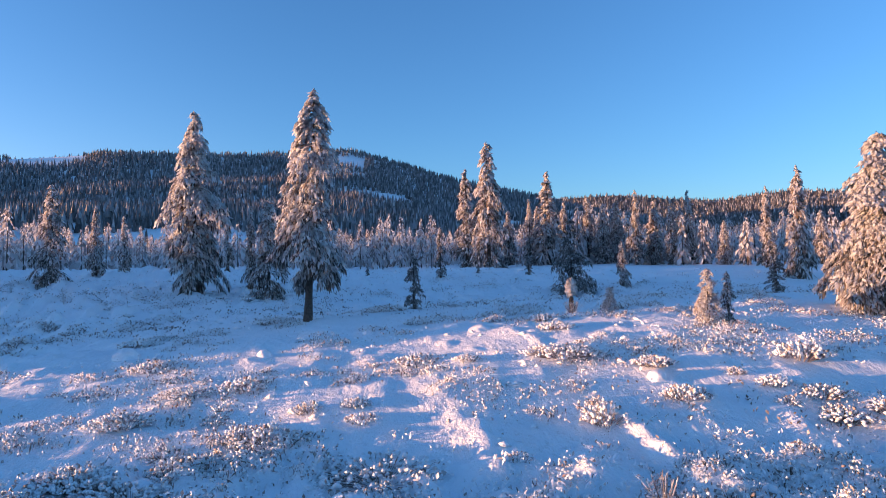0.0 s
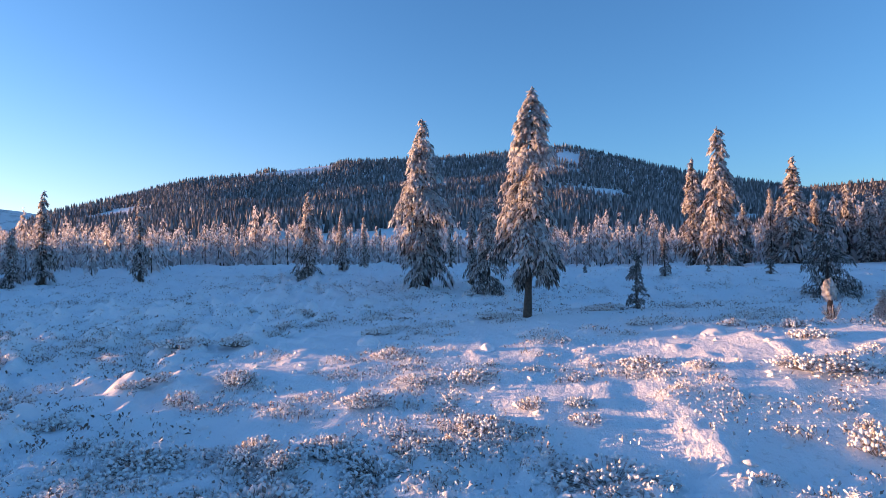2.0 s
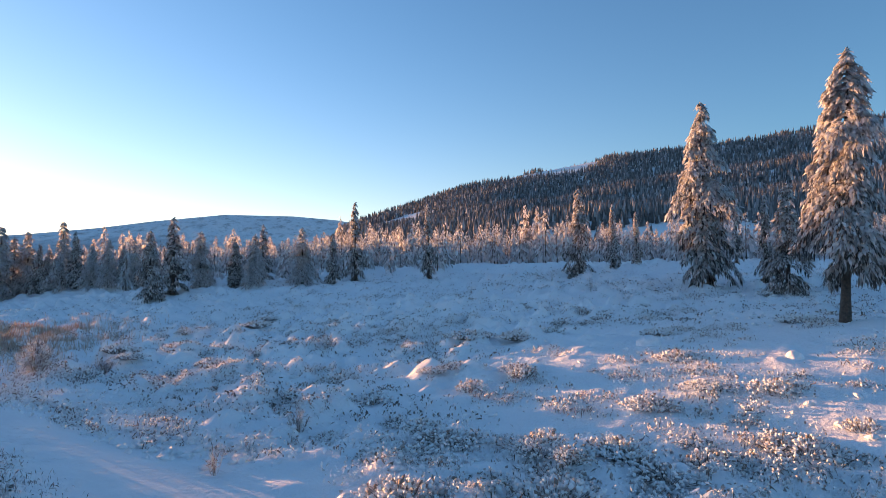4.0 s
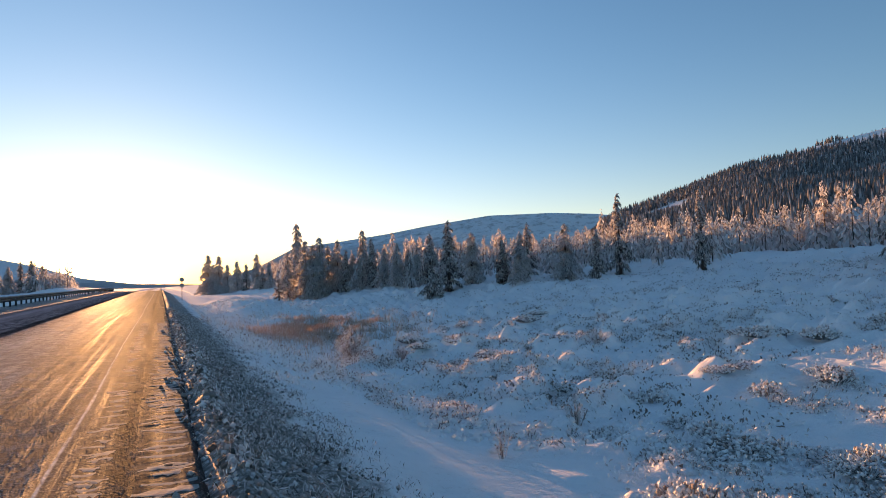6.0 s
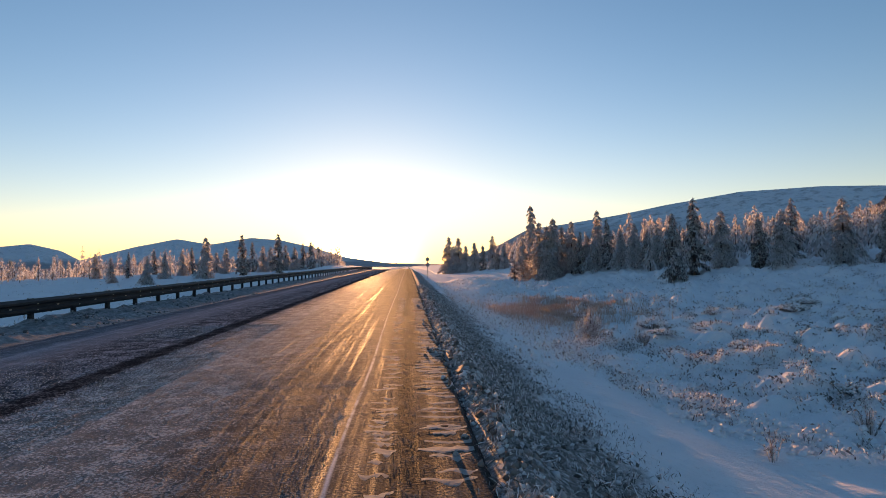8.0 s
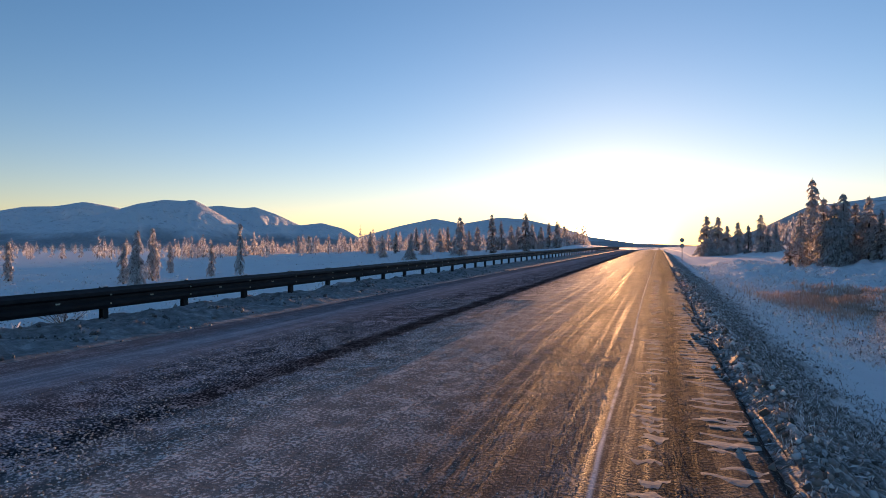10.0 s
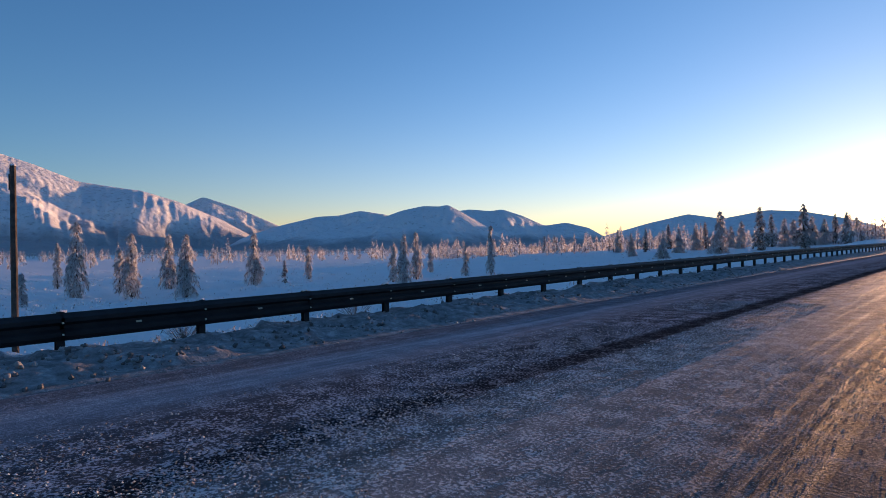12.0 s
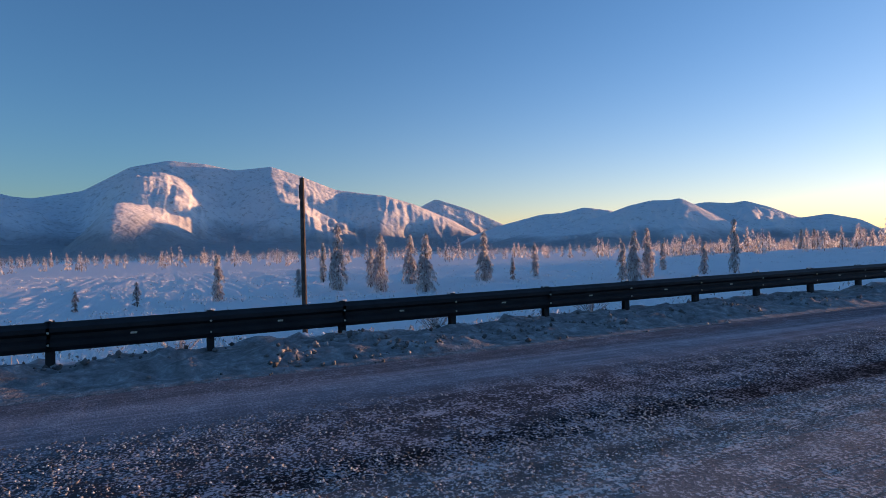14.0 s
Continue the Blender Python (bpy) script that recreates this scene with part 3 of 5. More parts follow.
def trunk_arrays(h, r, rng, sides=8, steps=9, lean=0.01):
    z = np.linspace(-0.25, h, steps)
    t = np.clip(z / h, 0, 1)
    cx = np.cumsum(rng.normal(0, lean * h / steps, steps))
    cy = np.cumsum(rng.normal(0, lean * h / steps, steps))
    cx -= cx[0]
    cy -= cy[0]
    rad = r * (1 - t) ** 0.8 + 0.012 + r * 0.35 * np.exp(-z.clip(0) / 0.25)
    a = np.linspace(0, 2 * np.pi, sides, endpoint=False)
    v = np.stack([cx[:, None] + rad[:, None] * np.cos(a), cy[:, None] + rad[:, None] * np.sin(a), np.repeat(z[:, None], sides, 1)], -1)
    i = np.arange(steps - 1)[:, None] * sides + np.arange(sides)[None]
    k = np.arange(steps - 1)[:, None] * sides + (np.arange(sides)[None] + 1) % sides
    f = np.stack([i, k, k + sides, i + sides], -1).reshape(-1, 4)
    return v.reshape(-1, 3), f, lambda q: np.stack([np.interp(q, z, cx), np.interp(q, z, cy), q], -1)


def join(sets):
    vs, fs, o = [], [], 0
    for v, f in sets:
        vs.append(v)
        fs.append(f + o)
        o += len(v)
    return np.concatenate(vs), np.concatenate(fs)


def fronds(p, d, side, length, width):
    """Small folded sprays: a midrib and two drooping halves."""
    n = len(p)
    up = np.cross(side, d)
    v = np.stack([p, p + d * (length * 0.5)[:, None] + side * width[:, None] - up * (width * 0.45)[:, None], p + d * length[:, None] - np.array([0, 0, 0.12]) * length[:, None],
                  p + d * (length * 0.5)[:, None] - side * width[:, None] - up * (width * 0.45)[:, None]], 1)
    f = np.array([[0, 1, 2], [0, 2, 3]])
    return v.reshape(-1, 3), (np.arange(n)[:, None, None] * 4 + f[None]).reshape(-1, 3)


def conifer(h, reach, seed, limbs, per, bare=0.06, crown=None, droop=0.9, lump=0.16, shape=0.85, rime=M_RIME, twig=M_TWIG, irregular=0.35, snowy=0.6, lean=0.0, plump=0.3):
    """A rimed conifer: trunk, limbs that sag under the snow, sprays heavy with rime and bare twigs below them."""
    rng = np.random.default_rng(seed)
    root = new("tree")
    tv, tf, axis0 = trunk_arrays(h, 0.013 * h + 0.02, rng)
    tv[:, 0] += lean * tv[:, 2]

    def axis(q):
        return axis0(q) + np.stack([lean * q, 0 * q, 0 * q], -1)

    mesh_object("trunk", tv, tf, M_BARK, root, True)
    q = np.sort(bare * h + (0.985 * h - bare * h) * rng.uniform(0, 1, limbs) ** 0.9)
    t = (q / h - bare) / (1 - bare)
    wide = (1 - t) ** shape * (0.6 + 0.4 * np.minimum(t / 0.15, 1)) + 0.045
    if crown:
        wide = np.interp(t, *crown)
    angle = rng.uniform(0, 2 * np.pi, limbs)
    tiers = 0.5 + 0.5 * np.sin(q / h * 2 * np.pi * 11 + 3 * vnoise(angle, t * 3, 1.2, seed + 1))
    lobes = 1 + irregular * (vnoise(angle * 1.3 + 20, t * 9, 1.0, seed) * 2 - 1) + rng.normal(0, 0.1, limbs) - 0.22 * tiers
    ln = reach * wide * np.clip(lobes, 0.3, 1.7)
    out = np.stack([np.cos(angle), np.sin(angle), np.zeros(limbs)], -1)
    base = axis(q)
    sag = droop * rng.uniform(0.7, 1.3, limbs)
    seg = 4
    up = np.array([0, 0, 1.0])
    pts = []
    for k in range(seg + 1):
        s = k / seg
        pts.append(base + out * (ln * s)[:, None] + up * (ln * (0.25 * s - sag * s * s))[:, None])
    sticks = []
    for k in range(seg):
        r0 = 0.010 + 0.014 * ln * (1 - k / seg)
        sticks.append(tubes(pts[k], pts[k + 1], r0, r0 * 0.7))
    P = np.stack(pts, 1)
    # more sprays on the longer limbs
    many = np.maximum((per * ln / ln.mean()).astype(int), 4)
    li = np.repeat(np.arange(limbs), many)
    n = len(li)
    # sprays gather into separate drooping paws along each limb
    paw = rng.choice(np.array([0.22, 0.42, 0.62, 0.8, 0.97]), n) + 0.1 * np.sin(li * 2.7)
    s = np.clip(np.where(rng.uniform(0, 1, n) < 0.72, paw + rng.normal(0, 0.045, n), rng.uniform(0.08, 1.0, n) ** 0.75), 0.05, 1.0)
    k = np.minimum((s * seg).astype(int), seg - 1)
    fr = (s * seg - k)[:, None]
    p = P[li, k] * (1 - fr) + P[li, k + 1] * fr
    along = P[li, k + 1] - P[li, k]
    along /= np.linalg.norm(along, axis=1)[:, None] + 1e-9
    side = np.stack([-np.sin(angle[li]), np.cos(angle[li]), np.zeros(n)], -1)
    fan = rng.normal(0, 0.24, n) * ln[li] * (0.3 + 0.7 * (1 - np.abs(2 * s - 1)))
    p = p + side * fan[:, None] - up * (np.abs(fan) * 0.5)[:, None] + up * rng.normal(0, 0.03, n)[:, None]
    sz = lump * rng.uniform(0.55, 1.4, n)
    d = along * 0.8 + side * (np.sign(fan) * rng.uniform(0, 0.7, n))[:, None] - up * rng.uniform(0.0, 0.7, n)[:, None] + rng.normal(0, 0.2, (n, 3))
    d /= np.linalg.norm(d, axis=1)[:, None]
    sd = np.cross(d, up) + rng.normal(0, 0.25, (n, 3))
    sd /= np.linalg.norm(sd, axis=1)[:, None] + 1e-9
    kind = rng.uniform(0, 1, n)
    # fewer pale sprays low down: thinner snow, and lower-crown shade put into colour
    snow_light_share = snowy * (0.1 + 1.05 * np.clip(t[li] * 1.25, 0, 1) ** 0.8)
    white = kind < snow_light_share
    fat = white & (rng.uniform(0, 1, n) < plump)
    flat = white & ~fat
    low = ~white
    rv = [fronds(p[flat], d[flat], sd[flat], sz[flat] * 2.3, sz[flat] * 0.5)]
    rv.append(lumps(p[fat] + up * 0.03, d[fat], sz[fat] * 1.25, sz[fat] * 0.55, rng, sz[fat] * 0.42))
    dd = d[low] * 0.6 - up * rng.uniform(0.3, 1.1, low.sum())[:, None]
    dd /= np.linalg.norm(dd, axis=1)[:, None]
    dark = fronds(p[low] - up * (sz[low] * 0.2)[:, None], dd, sd[low], sz[low] * 2.6, sz[low] * 0.28)
    tagged(mesh_object("branchwork", *join(sticks + [dark]), twig, root), kind="stuff")
    tagged(mesh_object("crown", *join(rv), rime, root), kind="stuff")
    return root


def plant(proto, az, dist, top=None, height=None, label="", category="tree", group="", turn=0.0, fat=1.0, proto_h=10.0):
    x, y, z = stand(az, dist)
    if height is None:
        height = 1.52 + dist * math.tan(radians(top)) - z
    s = height / proto_h
    ob = copy_thing(proto, Matrix.Identity(4))
    ob.matrix_basis = Matrix.Translation((x, y, z)) @ Matrix.Rotation(turn, 4, 'Z') @ Matrix.Diagonal((s * fat, s * fat, s, 1))
    return tagged(ob, label, category, group)


def first(ob, az, dist, label, group=""):
    x, y, z = stand(az, dist)
    ob.location = (x, y, z)
    ob.rotation_euler = (0, 0, radians(-az))
    return tagged(ob, label, "tree", group)


rngt = random.Random(5)
# the two tall trees in the open
tall_x, tall_y = ground_at(83.0, -3.6)
first(conifer(9.75, 1.42, 11, 105, 115, bare=0.2, crown=([0, 0.05, 0.2, 0.36, 0.48, 0.54, 0.6, 0.7, 0.75, 0.9, 0.97, 1.0], [0.25, 0.55, 0.95, 1.0, 0.85, 0.52, 0.68, 0.84, 0.42, 0.36, 0.2, 0.05]), droop=1.0, lump=0.115, irregular=0.7, snowy=0.98, lean=0.036, rime=M_FROST, plump=0.42), 83.0, math.hypot(tall_x, tall_y), "tall snow-laden larch with a bare dark lower trunk")
first(conifer(11.2, 1.85, 23, 115, 110, bare=0.05, crown=([0, 0.1, 0.3, 0.5, 0.66, 0.8, 0.92, 1.0], [0.4, 0.62, 0.98, 0.95, 0.8, 0.54, 0.3, 0.06]), droop=0.95, lump=0.14, irregular=0.5, snowy=0.95, rime=M_FROST, plump=0.42), 73.2, 39, "tall larch thickly coated with rosy rime")

bushy = conifer(10, 1.9, 31, 115, 48, bare=0.02, droop=0.9, lump=0.155, shape=0.8, snowy=0.9)
slim = conifer(10, 1.15, 37, 95, 34, bare=0.03, droop=0.95, lump=0.155, shape=0.8, snowy=0.9)
medium = conifer(10, 1.55, 41, 100, 37, bare=0.03, droop=0.95, lump=0.16, shape=0.85, snowy=0.9)
thin = conifer(10, 1.5, 43, 80, 36, bare=0.03, droop=0.6, lump=0.155, shape=0.8, rime=M_DARKNEEDLE, snowy=0.5, irregular=0.5)
poor = conifer(10, 1.1, 47, 60, 28, bare=0.1, droop=0.8, lump=0.17, shape=0.6, irregular=0.6)
shaggy = conifer(10, 3.4, 53, 90, 50, bare=0.05, droop=0.5, lump=0.2, crown=([0, 0.15, 0.4, 0.7, 1.0], [0.85, 1.0, 0.8, 0.45, 0.1]), rime=M_DARKNEEDLE, snowy=0.55)
frosty = conifer(10, 1.5, 59, 100, 36, bare=0.08, droop=1.15, lump=0.19, shape=0.36, rime=M_FROST, twig=M_RIME, irregular=0.55, snowy=1.5)
frosty_slim = conifer(10, 1.1, 61, 90, 32, bare=0.08, droop=1.15, lump=0.19, shape=0.36, rime=M_FROST, twig=M_RIME, irregular=0.55, snowy=1.5)
spreading = conifer(10, 2.7, 67, 170, 120, bare=0.03, droop=0.9, lump=0.13, shape=0.62, snowy=0.98, rime=M_FROST, irregular=0.5, plump=0.5)
rosy = conifer(10, 1.95, 71, 130, 48, bare=0.03, droop=0.9, lump=0.15, shape=0.75, rime=M_FROST, twig=M_RIME, irregular=0.4, snowy=1.2)
PROTOS = [rosy, spreading, frosty, frosty_slim, bushy, slim, medium, thin, poor, shaggy]
L_RIME = "snow-crusted conifer at the forest edge"
for proto, az, dist, top, fat, label in (
        (bushy, 62.5, 47, 8.5, 1.0, "broad dark conifer dusted with snow"), (medium, 65.6, 52, 6.9, 1.0, L_RIME), (slim, 67.7, 55, 6.1, 1.0, L_RIME),
        (slim, 76.0, 60, 7.0, 0.8, L_RIME), (bushy, 79.5, 37, 8.1, 1.2, "leaning frosted conifer beside the tall larch"),
        (slim, 78.0, 41, 7.2, 0.9, "slim rimed conifer behind the tall larch"),
        (thin, 93.0, 28, 3.0, 1.3, "young thin conifer with bare frosted twigs"), (thin, 95.6, 48, 5.1, 0.9, "thin young conifer in the snow"), (thin, 88.6, 50, 1.5, 1.8, "small dark sapling in the snow"),
        (medium, 98.2, 75, 10.6, 1.25, "tall conifer lit rosy at its top"), (bushy, 100.3, 70, 13.1, 1.05, "tall pointed conifer coated with rime"),
        (thin, 99.2, 50, 1.5, 2.0, "small dark sapling in the snow"), (medium, 104.2, 80, 7.5, 0.9, L_RIME), (thin, 104.0, 52, 2.2, 1.8, "small dark sapling in the snow"),
        (slim, 106.0, 80, 10.0, 1.5, "slender tall conifer with warm rime"), (shaggy, 108.0, 40, 5.5, 0.9, "shaggy pine with drooping dark branches"),
        (bushy, 112.6, 45, 3.5, 0.9, "squat dark conifer dusted with frost"), (frosty, 111.4, 22, -1.0, 1.9, "stunted frosted sapling on the field"),
        (slim, 113.9, 80, 7.8, 1.0, L_RIME), (slim, 116.9, 80, 6.8, 1.0, L_RIME), (medium, 118.4, 80, 7.5, 0.9, L_RIME),
        (frosty, 119.7, 20.5, 0.5, 1.5, "small bush-like conifer glowing with frost"), (poor, 121.3, 21, 0.2, 1.4, "small frosted sapling beside the bush"),
        (medium, 124.5, 75, 7.3, 1.0, L_RIME), (thin, 125.0, 45, 2.4, 1.6, "thin dark sapling in the snow"), (medium, 126.8, 55, 8.8, 1.15, L_RIME), (medium, 102.2, 84, 6.4, 1.3, L_RIME), (bushy, 105.0, 86, 6.8, 1.1, L_RIME), (medium, 107.4, 84, 7.0, 1.3, L_RIME), (bushy, 109.6, 85, 7.4, 1.0, L_RIME), (medium, 111.0, 82, 6.6, 1.2, L_RIME), (bushy, 112.2, 84, 7.0, 1.0, L_RIME), (medium, 115.4, 82, 6.7, 1.3, L_RIME), (bushy, 117.6, 85, 6.2, 1.1, L_RIME), (medium, 119.6, 82, 4.6, 1.3, L_RIME), (bushy, 121.2, 78, 4.6, 1.1, L_RIME), (medium, 122.8, 80, 4.4, 1.3, L_RIME), (bushy, 128.4, 74, 5.0, 1.1, L_RIME),
        (spreading, 132.3, 26.5, 10.7, 1.15, "big rimed conifer in full sun"),
        (slim, 41.4, 57, 7.4, 1.1, "tall conifer with sparse snowy branches"), (slim, 48.3, 52, 7.3, 1.0, "tall rimed conifer at the forest edge"),
        (medium, 39.3, 55, 4.2, 1.1, L_RIME), (rosy, 36.5, 56, 4.9, 1.1, L_RIME), (rosy, 32.3, 55, 4.2, 1.1, L_RIME), (slim, 33.0, 57, 5.1, 1.1, L_RIME),
        (slim, 25.5, 56, 5.6, 1.2, L_RIME), (bushy, 23.7, 54, 4.4, 1.0, L_RIME), (rosy, 27.7, 58, 4.4, 1.1, L_RIME), (medium, 30.6, 57, 3.9, 1.2, L_RIME),
        (rosy, 7.9, 150, 2.8, 1.3, L_RIME), (rosy, 4.7, 195, 2.7, 1.4, L_RIME), (rosy, 3.8, 205, 2.8, 1.4, L_RIME), (rosy, 6.2, 170, 2.2, 1.4, L_RIME), (rosy, 9.0, 135, 2.0, 1.3, L_RIME), (rosy, 5.4, 185, 1.9, 1.5, L_RIME), (bushy, 7.0, 158, 1.9, 1.3, L_RIME), (rosy, 4.2, 200, 1.9, 1.5, L_RIME), (bushy, 8.4, 140, 1.6, 1.3, L_RIME)):
    plant(proto, az, dist, top, label=label, fat=fat * (1.3 if 20 < az < 41 else 1.0), turn=rngt.uniform(0, 6.28), group="trees on the forest side")

# clump on the bank where the forest meets the road
for proto, az, base, top, fat in (
        (rosy, 11.4, -1.2, 5.6, 0.8), (rosy, 10.5, -1.5, 2.9, 1.1), (rosy, 12.1, -1.3, 4.0, 1.0), (rosy, 12.8, -1.4, 3.6, 1.2), (rosy, 13.4, -1.3, 4.3, 1.0), (rosy, 14.2, -1.1, 3.5, 1.1), (rosy, 15.1, -0.9, 4.0, 1.0),
        (medium, 15.8, -0.9, 3.0, 1.1), (rosy, 17.4, -0.6, 4.9, 0.9), (medium, 18.3, -0.6, 4.1, 1.1), (rosy, 16.5, -0.6, 2.6, 1.2), (rosy, 19.4, -0.5, 3.0, 1.2), (rosy, 20.6, -0.5, 3.6, 1.0), (medium, 21.7, -0.6, 3.0, 1.2), (rosy, 22.5, -0.7, 3.5, 1.0), (poor, 9.7, -1.6, 0.4, 1.8)):
    px, py = ground_at(az, base)
    plant(proto, az, math.hypot(px, py), top, label="rosy rimed conifer on the bank beside the road" if az < 16 else L_RIME, fat=fat * 1.25, turn=rngt.uniform(0, 6.28), group="trees on the forest side")

# trees on the open plain past the guard rail
L_PLAIN = "lone rimed larch on the snowy plain"
for proto, az, base, top, fat in (
        (poor, -91.3, -4.3, -2.1, 1.3), (poor, -95.7, -4.4, -2.6, 1.3), (frosty_slim, -84.9, -4.2, 0.1, 1.0), (frosty_slim, -78.0, -4.2, -1.4, 1.2), (frosty_slim, -75.8, -2.9, 1.0, 0.8),
        (frosty, -74.4, -3.7, 2.6, 0.8), (frosty, -70.5, -4.0, 1.7, 0.9), (frosty_slim, -71.4, -3.5, 0.4, 1.0), (frosty, -67.7, -3.3, 1.6, 0.9), (frosty, -66.3, -4.3, 1.6, 1.0),
        (frosty, -60.7, -3.3, 1.7, 0.9), (poor, -58.0, -3.2, -0.8, 1.2), (frosty_slim, -55.9, -2.9, 0.5, 1.0), (frosty, -47.1, -3.6, 1.4, 0.9), (frosty, -45.9, -3.2, 1.6, 0.8), (frosty_slim, -48.1, -3.4, 0.4, 1.1),
        (frosty_slim, -44.5, -2.6, 0.3, 1.0), (frosty_slim, -41.2, -3.0, 0.3, 1.0), (frosty_slim, -38.8, -3.0, 2.2, 0.7), (frosty_slim, -33.6, -1.4, 1.1, 1.0), (frosty_slim, -32.7, -1.4, 1.1, 1.0), (frosty_slim, -30.4, -1.5, 0.3, 1.2)):
    plant(proto, az, 3.55 / math.tan(radians(-base)), top, label=L_PLAIN, fat=fat * 1.1, turn=rngt.uniform(0, 6.28), group="larches on the plain")
for proto, az, dist, top, fat in ((slim, -12.3, 105, 3.2, 1.7), (slim, -15.4, 105, 3.1, 1.8), (rosy, -18.5, 100, 2.9, 1.4), (rosy, -23.2, 90, 1.3, 1.4), (slim, -9.3, 115, 2.4, 1.8), (rosy, -13.6, 118, 2.1, 1.3), (rosy, -10.8, 120, 2.0, 1.3), (rosy, -16.8, 116, 2.0, 1.3), (rosy, -20.4, 112, 1.7, 1.4),
                                  (rosy, -25.9, 98, 1.2, 1.3), (slim, -24.6, 110, 1.6, 1.5), (rosy, -21.8, 104, 1.5, 1.3), (slim, -19.6, 120, 2.0, 1.5), (rosy, -17.6, 125, 1.6, 1.3), (slim, -14.5, 128, 2.5, 1.5), (rosy, -11.6, 134, 2.2, 1.4), (slim, -10.0, 140, 2.3, 1.6), (rosy, -8.6, 150, 2.0, 1.5), (rosy, -27.0, 112, 1.5, 1.3), (slim, -22.6, 122, 1.9, 1.5), (rosy, -12.9, 140, 2.0, 1.5)):
    plant(proto, az, dist, top, label="tall rimed conifer beyond the guard rail", fat=fat, turn=rngt.uniform(0, 6.28), group="larches on the plain")
for ob in PROTOS:
    for o in (*ob.children_recursive, ob):
        bpy.data.objects.remove(o)

# ---- far woods ----


def woods(name, label, xs, ys, zs, hs, mat, seed, tiers=2, sides=5, slim_by=0.17, rough=0.25):
    """Small distant conifers: stacked uneven cones, all in one mesh."""
    rng = np.random.default_rng(seed)
    n = len(xs)
    sets = []
    for k in range(tiers):
        lo, hi = k / tiers * 0.85 + 0.06, min(1.0, (k + 1) / tiers * 0.85 + 0.22)
        rad = hs * slim_by * (1 - 0.75 * k / tiers) * rng.uniform(0.8, 1.25, n)
        a = np.linspace(0, 2 * np.pi, sides, endpoint=False)[None] + rng.uniform(0, 6, n)[:, None]
        rr = rad[:, None] * rng.uniform(1 - rough, 1 + rough, (n, sides))
        low = (zs + hs * lo)[:, None] - hs[:, None] * rng.uniform(0, 0.08, (n, sides))
        ring = np.stack([xs[:, None] + rr * np.cos(a), ys[:, None] + rr * np.sin(a), low], -1)
        tip = np.stack([xs + rng.normal(0, 0.02, n) * hs, ys + rng.normal(0, 0.02, n) * hs, zs + hs * hi], -1)[:, None]
        v = np.concatenate([ring, tip], 1).reshape(-1, 3)
        f = np.stack([np.arange(sides), (np.arange(sides) + 1) % sides, np.full(sides, sides)], -1)
        sets.append((v, (np.arange(n)[:, None, None] * (sides + 1) + f[None]).reshape(-1, 3)))
    ob = mesh_object(name, *join(sets), mat)
    return tagged(ob, label, "forest", kind="stuff")


rng = np.random.default_rng(77)
# on the hill
N = 46000
A = rng.uniform(36, 124, N)
R = np.sqrt(rng.uniform(230 ** 2, 1000 ** 2, N))
X, Y = R * np.sin(np.radians(A)), R * np.cos(np.radians(A))
Z = hill_height(A, R)
keep = fbm(X, Y, 130, 3, 201) < 0.66
keep &= ~((A > 83) & (A < 88.5) & (R > 740) & (R < 880) & (fbm(X, Y, 45, 3, 207) < 0.55))
woods("hill_forest", "dense dark conifer forest covering the hill", X[keep], Y[keep], Z[keep], rng.uniform(5.5, 11.5, keep.sum()), M_HILLTREE, 5, sides=4, slim_by=0.15)


